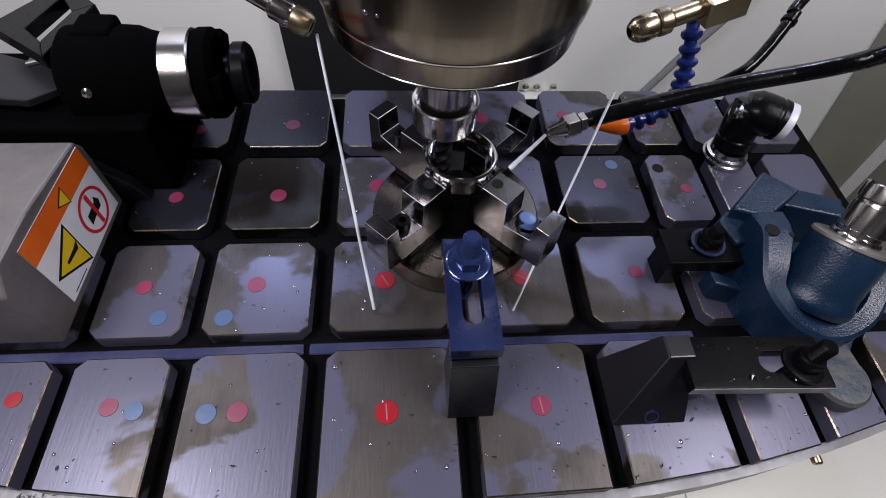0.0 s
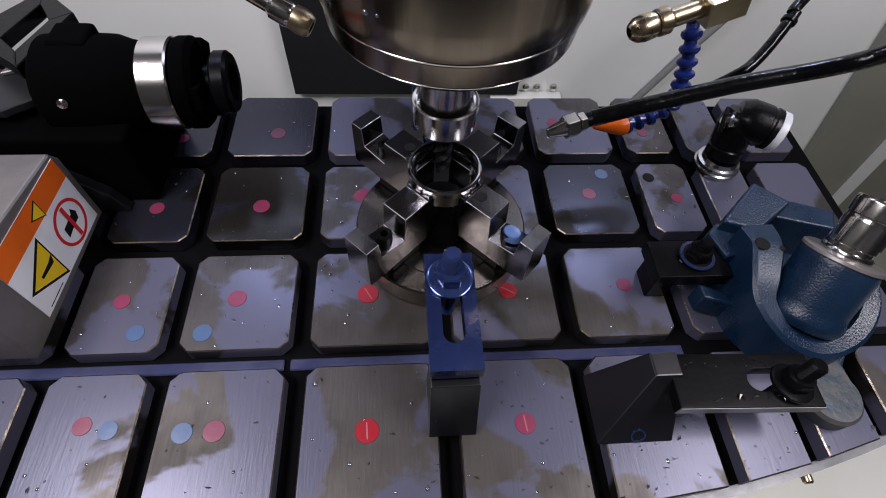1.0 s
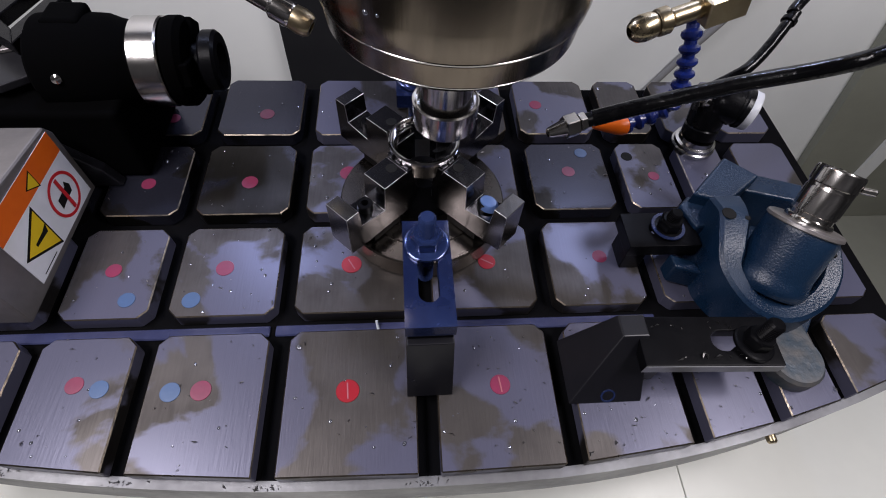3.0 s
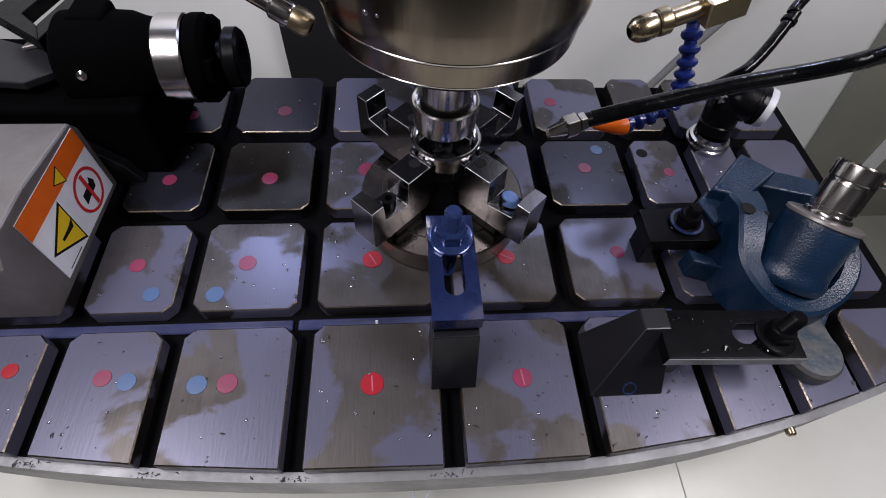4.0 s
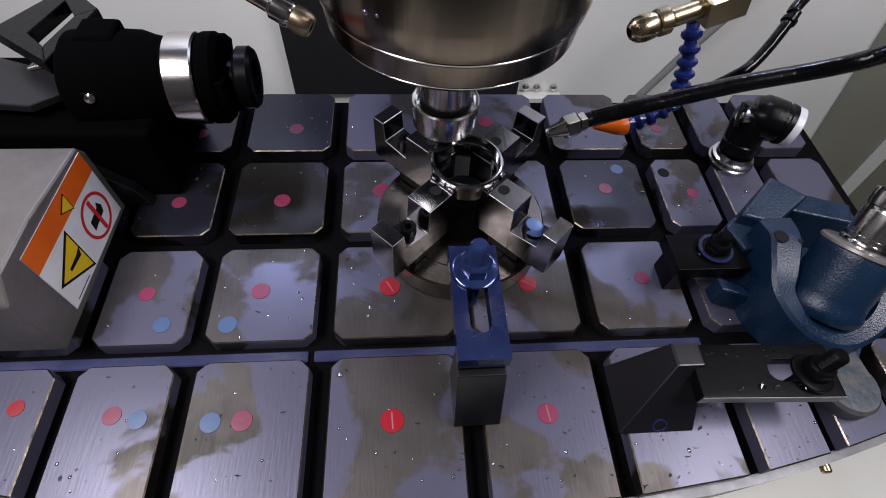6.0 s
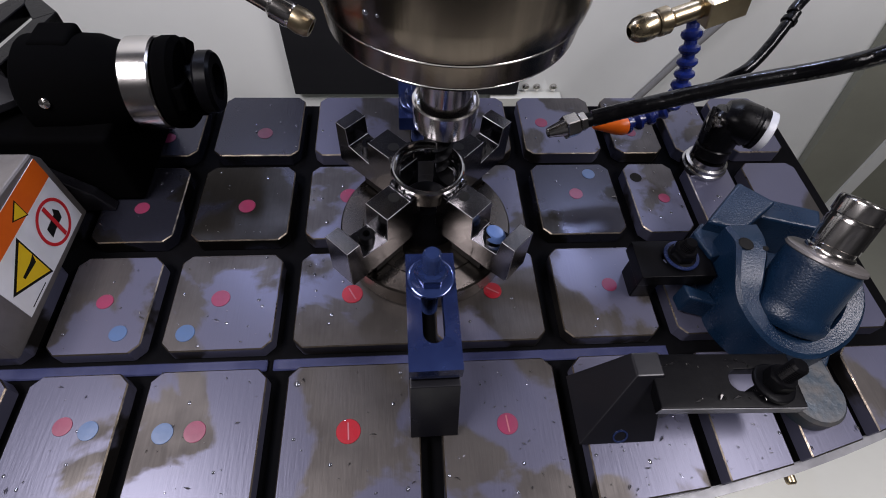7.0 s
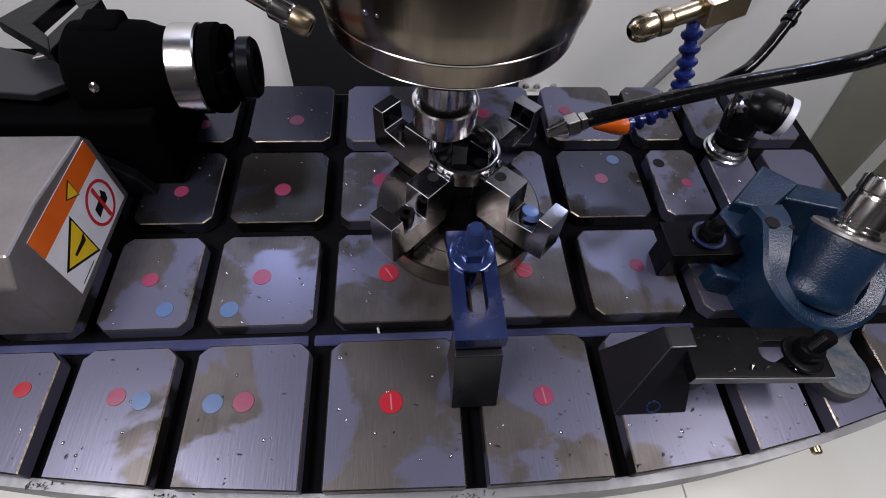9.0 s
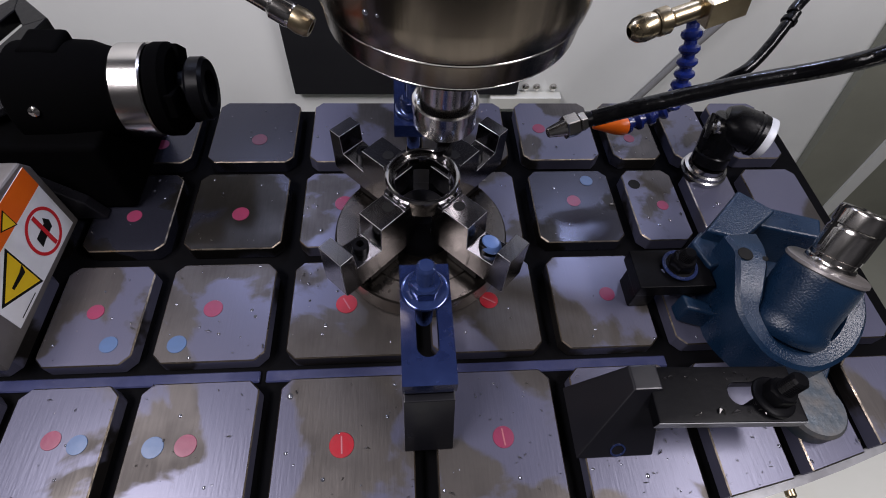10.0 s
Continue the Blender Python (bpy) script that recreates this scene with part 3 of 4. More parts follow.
part("barrel", lathe(B(), [(0, -0.006), (0.0144, -0.004), (0.0186, 0.003), (0.0192, 0.010), (0.0192, 0.020), (0.0180, 0.021), (0.0180, 0.023), (0.0192, 0.024), (0.0186, 0.028), (0, 0.028)], 40, br), BLACKP, recv)
part("cap", lathe(B(), [(0.0144, 0.0282), (0.0182, 0.0282), (0.0185, 0.029), (0.0182, 0.034), (0.0166, 0.035), (0.0144, 0.034), (0.0144, 0.030), (0, 0.030)], 40, br), CAPW, recv, "translucent white end cap")
part("badge", lathe(B(), disc_prof(0.0042, 0, 0.0006), 20, axis(br @ Vector((0.0, -0.0190, 0.012)), br @ Vector((0.0, -0.03, 0.012)))), CAPW, recv, "small round pale badge")
ts = axis((-0.004, 0.006, 0.052), (-0.020, 0.0030, 0.060))
sc = part("thumb_screw", lathe(B(), [(0, 0), (0.004, 0), (0.004, 0.005), (0.0068, 0.0055), (0.0068, 0.011), (0.0035, 0.0115), (0.0035, 0.015), (0, 0.0155)], 20, ts), CHROME, recv, "bright thumb screw")
part("wing", box(B(), -0.0015, 0.0015, -0.011, 0.011, 0.0128, 0.0175, 0.0008, ts @ pose(0, 0, 0, 0, 0, 35)), BLACKP, sc)

# ---- the rotary unit with the warning label ----
rot = thing("rotary_unit", "black rotary axis unit with a steel chuck and warning label", "rotary unit", -0.328, -0.188, 0)
e1 = Vector((0.015, 1.0, -0.03)).normalized()
nn = e1.cross(Vector((-0.02, 0.0, 1.0))).normalized()
e2 = nn.cross(e1)
FACE = Matrix(((e1.x, e2.x, nn.x, 0), (e1.y, e2.y, nn.y, 0), (e1.z, e2.z, nn.z, 0.0125), (0, 0, 0, 1)))
bm = prism(B(), [(-0.033, -0.010), (0.120, -0.0065), (0.120, 0.066), (0.113, 0.077), (0.03, 0.0835), (-0.018, 0.082), (-0.033, 0.062)], -0.20, -0.0012, FACE, 0.003)
part("housing", bm, GREY, rot, "worn grey housing with sloped sides", False)
lab = part("warning_label", prism(B(), [(0, 0), (0.111, 0), (0.111, 0.0735), (0, 0.0735)], -0.0010, -0.0004, FACE), WHITE, rot, "white and orange warning label", False)


FW, FH = 1.3373, 1.3868


def flat(name, poly, h, mat, parent=lab):
    return part(name, prism(B(), [(x * FW, y * FH) for x, y in poly], -0.0003 + h, -0.0001 + h, FACE), mat, parent, "", False)


def tri(cx, cy, r):
    return [(cx + r * math.cos(math.pi * (1 + 2 * i / 3)), cy + r * math.sin(math.pi * (1 + 2 * i / 3))) for i in range(3)]


flat("orange_band", [(0.0, 0.0375), (0.083, 0.0375), (0.083, 0.053), (0.0, 0.053)], 0, ORANGE)
flat("small_triangle", tri(0.047, 0.0435, 0.0078), 0.0003, INK)
flat("small_triangle_fill", tri(0.047, 0.0435, 0.0062), 0.0006, YELLOW)
bm = B()
lathe(bm, [(0.0186, 0.0), (0.0215, 0.0), (0.0215, 0.0003), (0.0186, 0.0003), (0.0186, 0.0)], 40, FACE @ pose(0.061 * FW, 0.0180 * FH, 0))
part("red_ring", bm, REDINK, lab, "", False)
flat("red_bar", [(0.0600, 0.0055), (0.0630, 0.0055), (0.0630, 0.0305), (0.0600, 0.0305)], 0.0006, REDINK)
flat("dark_blot", [(0.052, 0.0130), (0.058, 0.0140), (0.068, 0.0145), (0.070, 0.0190), (0.067, 0.0240), (0.065, 0.0210), (0.053, 0.0200)], 0.0003, INK)
flat("triangle", tri(0.0235, 0.0185, 0.0205), 0.0, INK)
flat("triangle_fill", tri(0.0238, 0.0185, 0.0172), 0.0003, YELLOW)
flat("dark_mark", [(0.0165, 0.0175), (0.030, 0.0165), (0.0325, 0.0215), (0.027, 0.020), (0.0165, 0.0195)], 0.0006, INK)
flat("text_bar", [(0.006, 0.0020), (0.024, 0.0020), (0.024, 0.0026), (0.006, 0.0026)], 0.0, INK)
# dark motor body and the chuck that faces along x
XA = pose(0.038, 0.197, 0.092) @ pose(0, 0, 0, 0, 90, 3)
part("body", lathe(B(), [(0, -0.058), (0.038, -0.058), (0.045, -0.052), (0.046, -0.022), (0.044, 0.006), (0.040, 0.016), (0.037, 0.0275), (0, 0.0275)], 48, XA), MATT, rot, "matt black drive body")
part("lower_body", box(B(), -0.140, 0.052, 0.134, 0.245, 0.0008, 0.084, 0.006), MATT, rot)
part("top_cover", box(B(), -0.004, 0.030, 0.190, 0.222, 0.120, 0.140, 0.005), MATT, rot)
part("bracket", prism(B(), [(-0.016, 0.0008), (0.026, 0.0008), (0.016, 0.024), (-0.016, 0.056)], 0.1215, 0.1325, pose(0, 0, 0, 90) @ Matrix.Scale(-1, 4, (0, 0, 1)), 0.001), HEEL, rot, "dark grey side bracket", False)
ck = part("chuck", lathe(B(), [(0, 0.0277), (0.039, 0.0277), (0.0415, 0.030), (0.0415, 0.0530), (0.0400, 0.0545), (0.0360, 0.0545), (0.035, 0.044), (0, 0.044)], 60, XA), CHROME, rot, "bright steel chuck ring")
part("chuck_face", lathe(B(), [(0, 0.0445), (0.034, 0.0445), (0.0355, 0.0550), (0.0405, 0.0565), (0.0415, 0.0590), (0.0415, 0.0690), (0.037, 0.0740), (0.022, 0.0750), (0, 0.0750)], 48, XA), MATT, ck)
for i in range(3):
    part("chuck_jaw", box(B(), 0.012, 0.0385, -0.011, 0.011, 0.0700, 0.079, 0.002, XA @ pose(0, 0, 0, 0, 0, 120 * i + 15)), MATT, ck)
part("chuck_nut", lathe(B(), [(0.0, 0.0755), (0.018, 0.0755), (0.018, 0.0830), (0.026, 0.0845), (0.0285, 0.087), (0.0285, 0.097), (0.026, 0.100), (0.017, 0.100), (0.015, 0.092), (0, 0.092)], 36, XA), BLACK, ck, "dark knurled draw nut")
# two small chrome shapes added only to make glints on the black unit
part("glint_bead", lathe(B(), [(0, 0), (0.0048, 0), (0.0042, 0.002), (0.0018, 0.003), (0, 0.0031)], 16, axis((0.010, 0.1525, 0.108), (0.03, 0.06, 0.15))), CHROME, rot)
part("glint_rod", lathe(B(), disc_prof(0.0026, 0, 0.012), 16, axis((0.028, 0.157, 0.104), (0.060, 0.157, 0.104))), CHROME, rot)

guard = thing("cable_guard", "open black frame over a dull grey plate beside the rotary unit", "frame", -0.370, 0.030, 0)
OUTER = [(-0.046, 0.003), (-0.004, 0.077), (0.036, 0.038), (0.018, -0.044)]
HOLE = [(-0.012, -0.002), (0.002, 0.051), (0.019, 0.025), (0.008, -0.021)]
for i in range(4):
    k = (i + 1) % 4
    part("frame_bar", prism(B(), [OUTER[i], OUTER[k], HOLE[k], HOLE[i]], 0.1140 + 0.0004 * i, 0.1270 + 0.0004 * i, None, 0.0008), BLACKP, guard, "", False)
part("plate", prism(B(), [(-0.060, 0.004), (-0.003, -0.017), (0.024, -0.045), (-0.003, -0.066), (-0.060, -0.060)], 0.0920, 0.1000, None, 0.0015), COVER, guard, "dull grey cover plate", False)
part("inner_plate", prism(B(), [(-0.020, -0.020), (-0.014, 0.012), (0.018, 0.040), (0.024, 0.000)], 0.1000, 0.1040, None, 0.0008), GREY, guard, "wet pale inner plate", False)
part("post", box(B(), -0.030, 0.004, -0.050, 0.010, 0.0008, 0.0918, 0.003), MATT, guard)
part("strut", box(B(), -0.024, 0.010, 0.000, 0.020, 0.0008, 0.0998, 0.003), MATT, guard)

# ---- spindle and tool, fixed over the work ----
SX, SY = -0.017, -0.105
spindle = thing("spindle", "brushed steel spindle nose with bright grooved rings", "spindle", SX, SY, 0, on_table=False)
part("nose", lathe(B(), [(0.024, 0.2155), (0.0690, 0.2155), (0.0715, 0.2165), (0.0770, 0.2225), (0.0785, 0.2240), (0.0785, 0.2252), (0.0805, 0.2258), (0.0822, 0.2400), (0.0814, 0.2406), (0.0814, 0.2424), (0.0836, 0.2430), (0.0848, 0.2500), (0.0852, 0.2600), (0.0856, 0.46), (0.024, 0.46)], 128), SPIN, spindle)
part("bright_band", lathe(B(), ring_prof(0.0808, 0.0830, 0.2409, 0.2421, 0.0002), 128), CHROME, spindle, "bright ground band")
part("lower_band", lathe(B(), ring_prof(0.0780, 0.0800, 0.2242, 0.2251, 0.0002), 128), CHROME, spindle, "bright ground band")
part("bore_ring", lathe(B(), ring_prof(0.0276, 0.036, 0.2120, 0.2153, 0.0006), 64), CHROME, spindle)
rng = random.Random(5)
bm = B()
for i in range(26):
    a = rng.gauss(-2.15, 0.16) if i < 18 else rng.uniform(-2.5, -0.9)
    n = Vector((math.cos(a), math.sin(a), 0))
    q = n * 0.0852 + Vector((0, 0, rng.uniform(0.262, 0.330)))
    r = rng.uniform(0.0008, 0.0019)
    lathe(bm, [(r, 0), (r * 0.85, r * 0.35), (r * 0.5, r * 0.55), (0, r * 0.62)], 10, axis(q, q + n))
tagged(part("water_drops", bm, DROP, spindle, "small coolant drops on the steel"), kind="stuff")
tool = thing("tool_holder", "polished steel collet chuck holding a cutter", "tool holder", SX, SY, 0, on_table=False)
part("taper_flange", lathe(B(), [(0, 0.2153), (0.0275, 0.2153), (0.0275, 0.1900), (0.0262, 0.1880), (0.0215, 0.1872), (0, 0.1872)], 56), CHROME, tool)
part("neck", lathe(B(), disc_prof(0.0200, 0.1500, 0.1871, 0.0008), 48), CHROME, tool)
part("collet_nut", lathe(B(), [(0, 0.1285), (0.0205, 0.1285), (0.0240, 0.1300), (0.0250, 0.1315), (0.0250, 0.1440), (0.0260, 0.1448), (0.0260, 0.1530), (0.0250, 0.1541), (0.0234, 0.1535), (0.0226, 0.1445), (0.0202, 0.1440), (0, 0.1440)], 64), CHROME, tool, "ringed collet nut")
bm = B()
k = 40
for i in range(k):
    a0 = i * 0.20
    for s in range(3):
        b0, b1 = a0 + s * 2.094, a0 + 0.20 + s * 2.094
        z0, z1 = 0.078 + 0.0012 * i, 0.078 + 0.0012 * (i + 1)
        q = [bm.verts.new((r * math.cos(b), r * math.sin(b), z)) for r, b, z in ((0.0045, b0 + 1.2, z0), (0.0085, b0, z0), (0.0085, b1, z1), (0.0045, b1 + 1.2, z1))]
        bm.faces.new(q)
        q = [bm.verts.new((r * math.cos(b), r * math.sin(b), z)) for r, b, z in ((0.0085, b0, z0), (0.0052, b0 - 0.9, z0), (0.0052, b1 - 0.9, z1), (0.0085, b1, z1))]
        bm.faces.new(q)
lathe(bm, disc_prof(0.0056, 0.078, 0.1283), 20)
part("end_mill", bm, BLACK, tool, "dark fluted end mill", False)

# ---- nozzles and hoses, fixed to the head ----
noz = thing("air_hose", "wet black hose ending in a hexagonal steel nozzle", "hose", on_table=False)
T0, T1 = Vector((0.0695, -0.1080, 0.1200)), Vector((0.1048, -0.0978, 0.1250))
d = (T1 - T0).normalized()
ln = [T1 + d * 0.004, Vector((0.1448, -0.0966, 0.1380)), Vector((0.2145, -0.0968, 0.1600)), Vector((0.3013, -0.1125, 0.2000)), Vector((0.3038, -0.1675, 0.2940)), Vector((0.4050, -0.2175, 0.3960)), Vector((0.4860, -0.2300, 0.7200)), Vector((0.4860, -0.2300, 0.9980))]
part("hose", tube(B(), smooth_line(ln, 8), 0.0068), HOSE, noz)
nm = axis(T0, T1) @ Matrix.Scale(1.25, 4)
part("tip", lathe(B(), [(0, 0), (0.0028, 0), (0.0033, 0.0005), (0.0058, 0.012), (0, 0.012)], 28, nm), CHROME, noz, "conical steel tip")
part("hex", prism(B(), hexagon(0.0082), 0.012, 0.021, nm, 0.0006), CHROME, noz, "", False)
part("collar", prism(B(), hexagon(0.0066), 0.0225, 0.027, nm, 0.0005), CHROME, noz, "", False)
part("thread", lathe(B(), disc_prof(0.0050, 0.0205, 0.032), 20, nm), BLACK, noz)

loc = thing("segmented_coolant_hose", "blue jointed coolant hose with an orange nozzle tip", "coolant hose", on_table=False)
pts = smooth_line([(0.1640, -0.0548, 0.0800), (0.1856, -0.0499, 0.0850), (0.2062, -0.0451, 0.0960), (0.2063, -0.0454, 0.1170), (0.2043, -0.0407, 0.1380), (0.2014, -0.0327, 0.1590), (0.1998, -0.0177, 0.1820)], 2)
for a, b in zip(pts, pts[1:]):
    h = (b - a).length
    part("segment", lathe(B(), [(0.0050, -0.002), (0.0077, 0.0), (0.0091, h * 0.2), (0.0087, h * 0.42), (0.0055, h * 0.6), (0.0050, h + 0.002)], 22, axis(a, b)), LOC, loc)
part("orange_tip", lathe(B(), [(0, 0.0), (0.0024, 0.0), (0.0030, 0.001), (0.0072, 0.018), (0.0078, 0.024), (0.0072, 0.027), (0, 0.0275)], 28, axis((0.1330, -0.0552, 0.0800), (0.1634, -0.0548, 0.0800)) @ Matrix.Scale(1.22, 4)), TIP, loc, "orange cone nozzle")

brass = thing("coolant_nozzle", "dull brass ball nozzle on a stepped fitting", "nozzle", on_table=False, group="coolant nozzles")
bm0 = axis((0.1159, -0.0890, 0.1995), (0.1947, -0.0700, 0.2175)) @ Matrix.Scale(1.5, 4)
part("ball", lathe(B(), [(0.0024, -0.0006), (0.0038, 0.0), (0.0058, 0.0025), (0.0066, 0.006), (0.0063, 0.011), (0.0054, 0.013), (0, 0.013)], 32, bm0), BRASS, brass)
part("collar", lathe(B(), [(0, 0.0132), (0.0060, 0.0132), (0.0066, 0.0142), (0.0066, 0.019), (0.0046, 0.0205), (0, 0.0205)], 32, bm0), BRASS, brass)
part("stem", lathe(B(), disc_prof(0.0046, 0.0206, 0.040), 28, bm0), BRASS, brass)
part("block", box(B(), -0.008, 0.008, -0.007, 0.007, 0.036, 0.058, 0.001, bm0), BRASS, brass, "", False)
part("pipe", tube(B(), [bm0 @ Vector((0, 0, 0.058)), bm0 @ Vector((0, 0.004, 0.10)), Vector((0.2295, -0.1050, 0.4800)), Vector((0.2295, -0.1050, 0.9960))], 0.006), BRASS, brass)

ln0 = axis((-0.1149, -0.0724, 0.1900), (-0.1776, -0.0506, 0.2180)) @ Matrix.Scale(1.45, 4)
left = thing("coolant_nozzle", "bright steel and brass coolant nozzle beside the spindle", "nozzle", on_table=False, group="coolant nozzles")
part("tip", lathe(B(), [(0.0028, 0), (0.0050, 0), (0.0062, 0.002), (0.0066, 0.006), (0.0062, 0.010), (0, 0.010)], 30, ln0), BRASS, left)
part("stem", lathe(B(), [(0, 0.0102), (0.0060, 0.0102), (0.0066, 0.012), (0.0066, 0.020), (0.0050, 0.022), (0.0050, 0.045), (0, 0.045)], 30, ln0), CHROME, left)
part("pipe", tube(B(), [ln0 @ Vector((0, 0, 0.045)), ln0 @ Vector((0, 0, 0.09)), Vector((-0.2700, -0.1050, 0.4800)), Vector((-0.2700, -0.1050, 0.9960))], 0.006), CHROME, left)

cab = thing("hose", "black corrugated air hose with a clip, hanging behind the head", "hose", on_table=False)
part("tube", tube(B(), smooth_line([(0.2162, -0.0125, 0.0600), (0.2660, -0.0235, 0.1100), (0.2912, -0.0134, 0.1260), (0.3249, 0.0181, 0.1520), (0.3336, 0.0292, 0.1600), (0.4490, 0.1204, 0.2200), (0.3645, 0.0200, 0.4800), (0.3645, 0.0200, 0.9970)], 8), 0.0054), HOSE, cab)
part("clip", lathe(B(), ring_prof(0.0055, 0.0072, 0, 0.005), 18, axis((0.3188, 0.0123, 0.1470), (0.3249, 0.0181, 0.1520))), BLACKP, cab)
wire = thing("cable", "thin grey cable running down the back wall", "cable", on_table=False)
part("sheath", tube(B(), smooth_line([(0.60, 0.352, 0.20), (0.545, 0.352, 0.04), (0.503, 0.352, -0.045), (0.457, 0.352, -0.126), (0.411, 0.352, -0.214), (0.34, 0.352, -0.33)], 8), 0.0065), CABLE, wire)

# ---- coolant jets that stop at the start ----
jets = []


def jet(label, a, b, r0, r1, sag=0.0):
    a, b = Vector(a), Vector(b)
    pts = [a + (b - a) * (i / 14) + Vector((0, 0, -sag * math.sin(math.pi * i / 14))) for i in range(15)]
    ob = thing("coolant_jet", label, "coolant jet", on_table=False, group="coolant jets")
    part("stream", tube(B(), pts, [r0 + (r1 - r0) * (i / 14) * (1 + 0.25 * math.sin(i * 2.1)) for i in range(15)], 10), WATER, ob)
    jets.append((ob, (b - a).normalized()))


jet("thin white jet of coolant from the steel nozzle", (-0.1121, -0.0725, 0.1850), (-0.0794, -0.2066, 0.0030), 0.0012, 0.0015)
jet("thin white jet of coolant from the brass nozzle", (0.1205, -0.0925, 0.1500), (0.0456, -0.2121, 0.0030), 0.0012, 0.0010)
jet("short pale jet of coolant from the hose tip", (0.0681, -0.1088, 0.1190), (0.0394, -0.1242, 0.0950), 0.0014, 0.0024)

# ---- swarf on the table ----
chips = thing("metal_chips", "scattered bright metal chips lying on the table", "chips", kind="stuff")
rng = random.Random(7)
bm = B()
for i in range(560):
    if i < 260 or i >= 420:
        x, y, z = rng.uniform(-0.39, 0.35), rng.uniform(-0.345, 0.095), 0.0004
        if i >= 420:
            x, y = rng.uniform(0.04, 0.35), rng.uniform(-0.35, -0.24)
        if min(abs(x - c) for c in COLS) < 0.0095 or min(abs(y - v) for v in ROWS_Y) < 0.0095 or y < front(x) + 0.002:
            continue
    elif i < 330:
        x, y, z = rng.uniform(0.175, 0.255), rng.uniform(-0.294, -0.261), 0.0504
        if abs(y + 0.2775) < 0.010:
            continue
    else:
        c = rng.choice(COLS[2:6])
        x, y, z = c + rng.gauss(0, 0.008), front(c) - 0.0035 + rng.gauss(0, 0.0012), -0.0167
    s = rng.uniform(0.0006, 0.0017) * (1.3 if z > 0.04 else 1.0) * (1.8 if rng.random() < 0.25 else 1.0)
    a = rng.uniform(0, 6.3)
    q = [Vector((math.cos(a) * s, math.sin(a) * s, 0)), Vector((-math.sin(a) * s * 0.4, math.cos(a) * s * 0.4, s * 0.5)), Vector((-math.cos(a) * s, -math.sin(a) * s, s * 0.2)), Vector((0, 0, s * 0.8))]
    v = [bm.verts.new(Vector((x, y, z)) + k) for k in q]
    for f3 in ((0, 1, 3), (1, 2, 3), (2, 0, 3), (0, 2, 1)):
        bm.faces.new([v[j] for j in f3])
part("chip_scatter", bm, CHIP, chips, "", False)

drops = thing("coolant_drops", "small clear coolant drops standing on the wet steel", "drops", kind="stuff")
bm = B()
rng = random.Random(11)
made = 0
while made < 170:
    x, y = rng.uniform(-0.37, 0.35), rng.uniform(-0.345, 0.095)
    if min(abs(x - c) for c in COLS) < 0.011 or min(abs(y - v) for v in ROWS_Y) < 0.011 or y < front(x) + 0.003 or math.hypot(x - FX, y - FY) < 0.085:
        continue
    made += 1
    r = rng.uniform(0.0005, 0.0016) * (1.5 if rng.random() < 0.12 else 1)
    lathe(bm, [(r, 0.0002), (r * 0.9, r * 0.28), (r * 0.55, r * 0.5), (0, r * 0.58)], 10, pose(x, y, 0, 0, 0, rng.uniform(0, 90)) @ Matrix.Diagonal((1, rng.uniform(0.6, 1.3), 1, 1)))
part("drop_scatter", bm, DROP, drops)

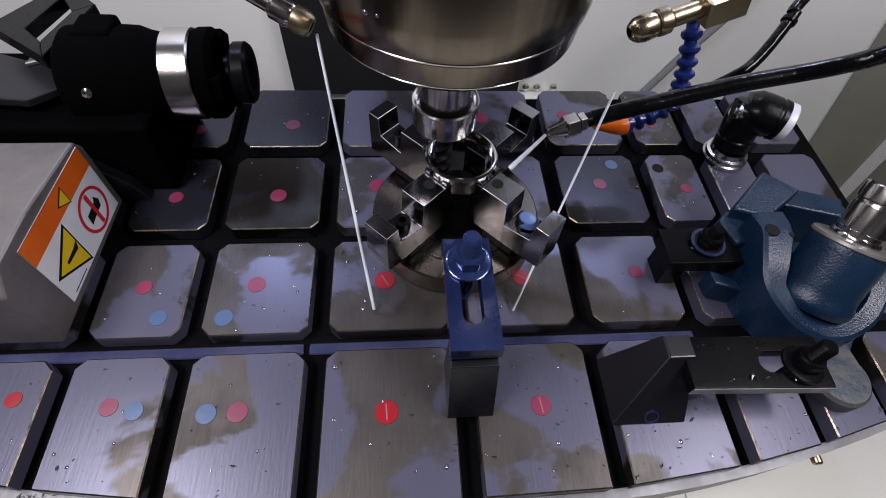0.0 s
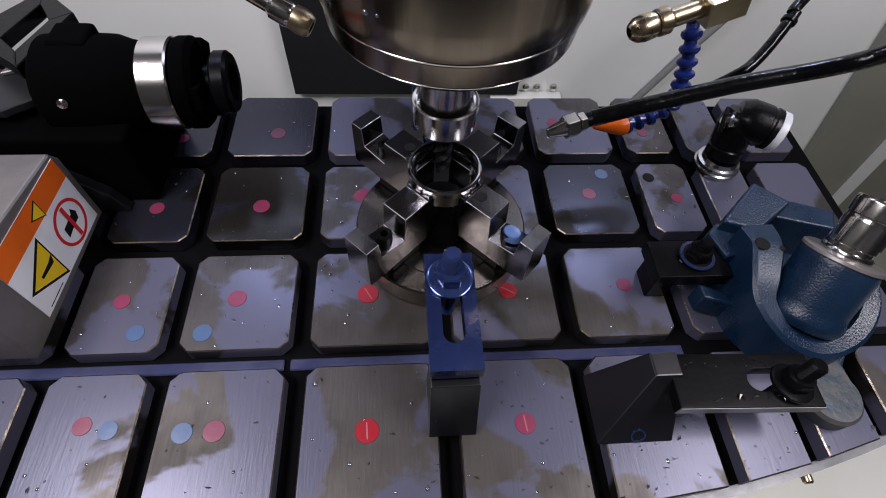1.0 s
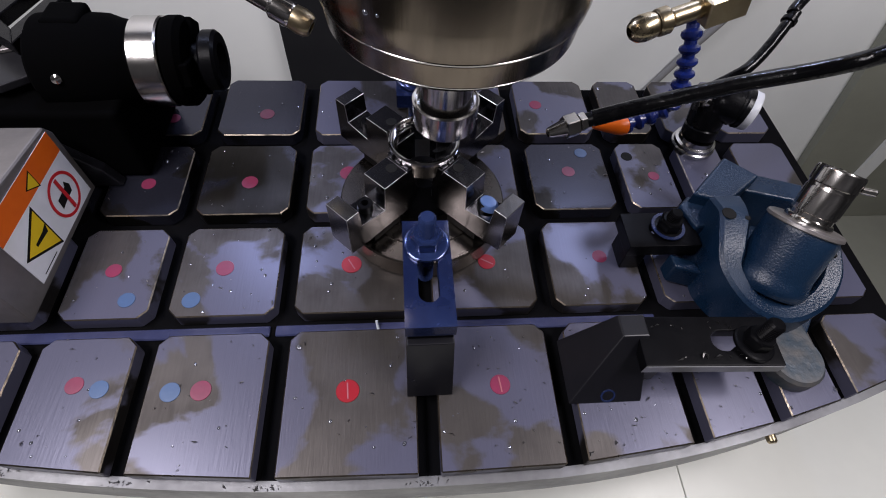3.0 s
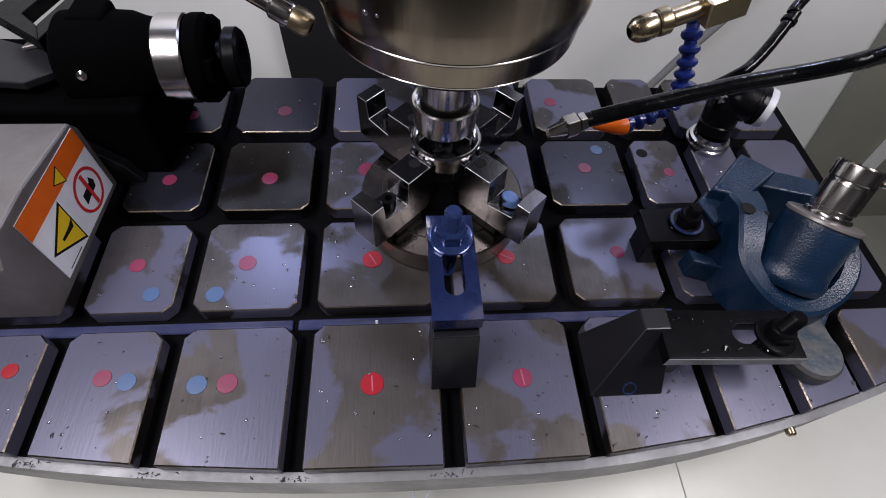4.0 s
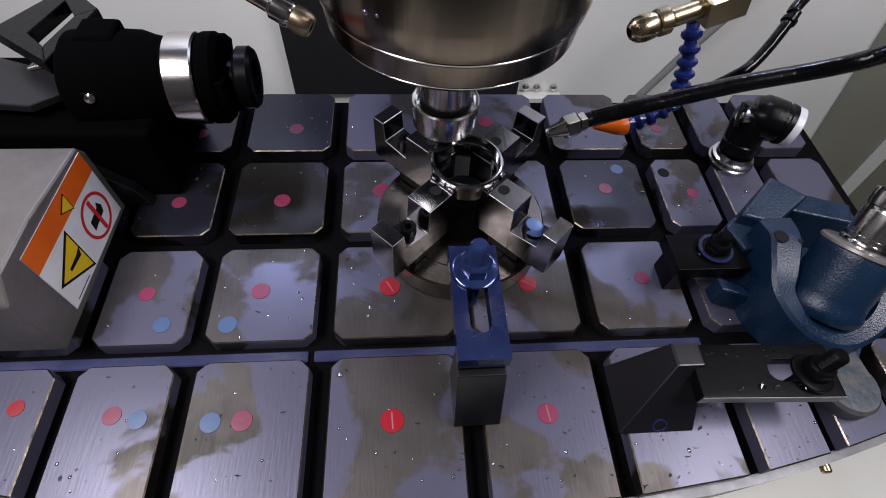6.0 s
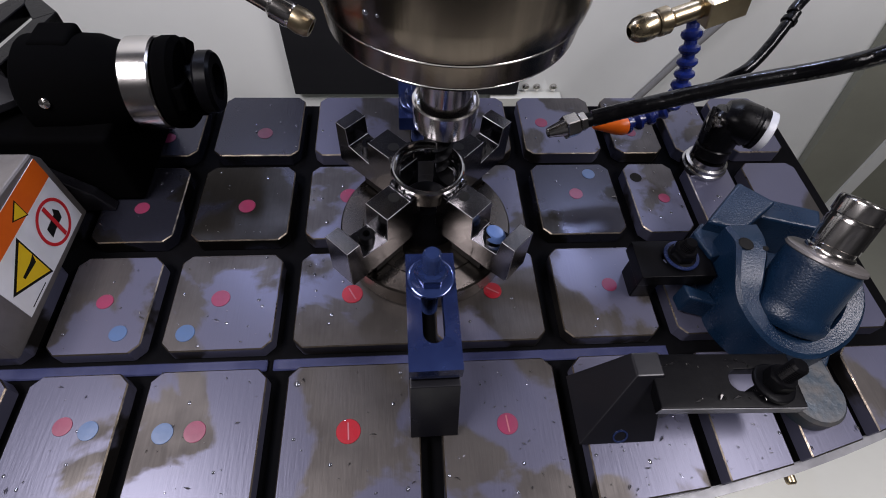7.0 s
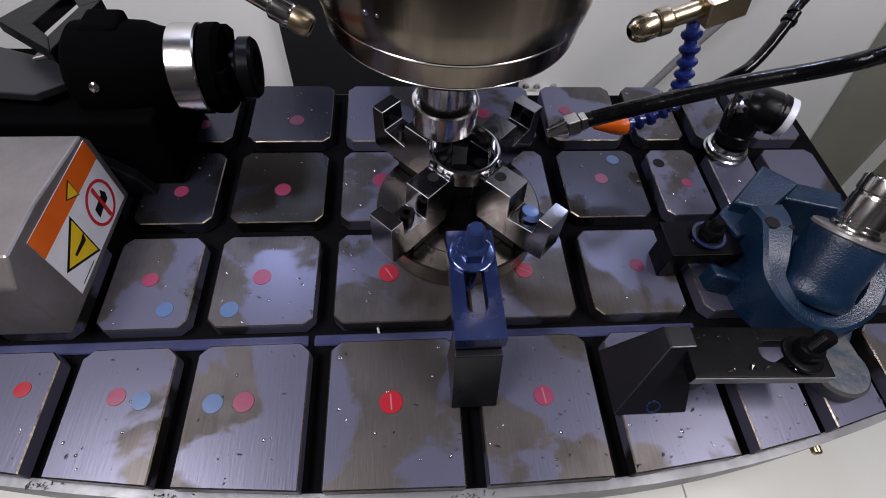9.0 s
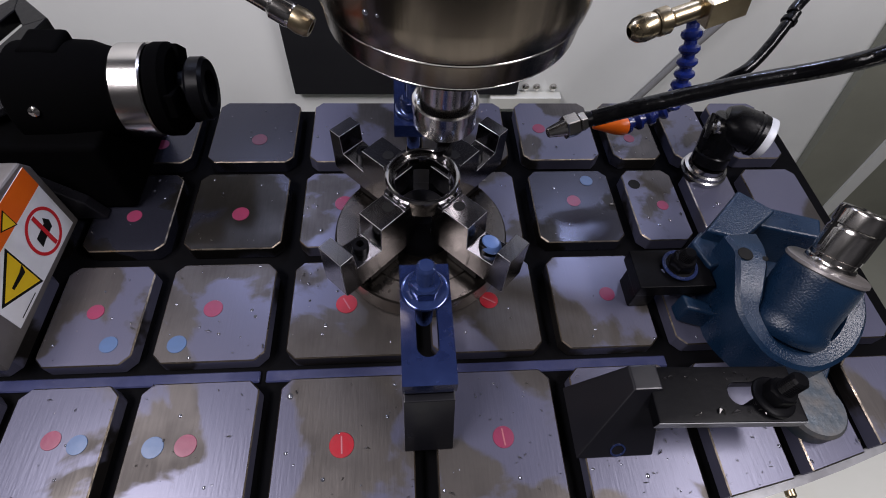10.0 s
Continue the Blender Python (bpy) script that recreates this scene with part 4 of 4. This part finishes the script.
# ---- what moves: the table and all that rides on it, in millimetres from its rest ----
TABLE_PATH = [
    (0.0, -3.4, -6.9), (0.1, -0.8, 0.4), (0.2, -4.7, 8.8), (0.3, -14.0, 13.8), (0.4, -22.7, 14.7), (0.5, -31.0, 12.6), (0.6, -36.8, 5.3), (0.7, -38.0,
    -2.6), (0.8, -34.6, -11.3), (0.9, -26.9, -17.1), (1.0, -17.7, -19.0), (1.1, -8.7, -17.1), (1.2, -2.9, -10.9), (1.3, -0.8, -2.8), (1.4, -3.4, 5.8),
    (1.5, -10.5, 12.7), (1.6, -19.2, 15.0), (1.7, -28.3, 13.4), (1.8, -35.3, 7.6), (1.9, -37.8, -0.3), (2.0, -35.7, -8.9), (2.1, -29.4, -15.5), (2.2,
    -21.0, -19.0), (2.3, -11.5, -18.4), (2.4, -3.7, -12.8), (2.5, -0.0, -4.7), (2.6, -1.7, 3.3), (2.7, -7.8, 10.6), (2.8, -16.6, 14.3), (2.9, -25.5,
    13.8), (3.0, -33.2, 9.3), (3.1, -37.0, 2.1), (3.2, -36.3, -6.3), (3.3, -31.3, -13.5), (3.4, -23.5, -17.9), (3.5, -14.4, -18.6), (3.6, -6.0, -14.5),
    (3.7, -1.1, -7.1), (3.8, -1.3, 1.3), (3.9, -5.6, 9.2), (4.0, -14.6, 13.8), (4.1, -23.1, 14.7), (4.2, -31.6, 11.1), (4.3, -36.8, 4.4), (4.4, -37.5,
    -3.8), (4.5, -34.1, -12.3), (4.6, -26.0, -17.2), (4.7, -16.9, -18.8), (4.8, -7.8, -16.0), (4.9, -2.0, -9.8), (5.0, -0.6, -1.8), (5.1, -6.0, 6.0),
    (5.2, -7.6, -4.4), (5.3, -30.4, -4.2), (5.4, -38.8, -3.4), (5.5, -37.3, -11.5), (5.6, -31.3, -18.3), (5.7, -23.0, -22.6), (5.8, -13.7, -22.8), (5.9,
    -5.1, -19.4), (6.0, 0.9, -12.9), (6.1, 3.3, -4.8), (6.2, 1.5, 3.4), (6.3, -4.1, 10.2), (6.4, -12.3, 14.1), (6.5, -21.7, 14.5), (6.6, -30.3, 11.2),
    (6.7, -36.5, 4.9), (6.8, -39.1, -3.2), (6.9, -37.1, -11.2), (7.0, -31.3, -18.7), (7.1, -22.9, -22.6), (7.2, -13.9, -23.1), (7.3, -5.3, -19.9), (7.4,
    0.9, -14.2), (7.5, 3.3, -6.2), (7.6, 0.9, 2.8), (7.7, -5.2, 9.6), (7.8, -13.1, 13.8), (7.9, -22.7, 14.7), (8.0, -31.6, 10.9), (8.1, -36.8, 5.3), (8.2,
    -39.2, -3.3), (8.3, -37.1, -11.6), (8.4, -27.9, -13.2), (8.5, -1.1, -34.5), (8.6, 0.5, -33.8), (8.7, 0.9, -25.8), (8.8, 0.5, -17.2), (8.9, 0.5, -8.3),
    (9.0, 0.0, 0.0), (9.1, 0.0, 9.0), (9.2, 0.0, 17.8), (9.3, -11.9, 20.5), (9.4, -36.6, 23.5), (9.5, -37.0, 15.0), (9.6, -36.5, 6.5), (9.7, -36.0, -2.3),
    (9.8, -35.9, -10.4), (9.9, -35.8, -19.5), (10.0, -35.7, -27.4),
]


def motions():
    for ob in riders:
        rest = ob.matrix_basis.copy()
        walk(ob, [(t, Matrix.Translation((x * 0.00106, y * 0.001145, 0)) @ rest) for t, x, y in TABLE_PATH])
    # the jets run out: each stream falls on along its own line, into the pan
    for ob, way in jets:
        rest = ob.matrix_basis.copy()
        walk(ob, [(t, Matrix.Translation(way * s) @ rest) for t, s in ((0.0, 0.0), (0.3, 0.0), (0.4, 0.12), (0.5, 0.24), (10.0, 0.24))])


motions()
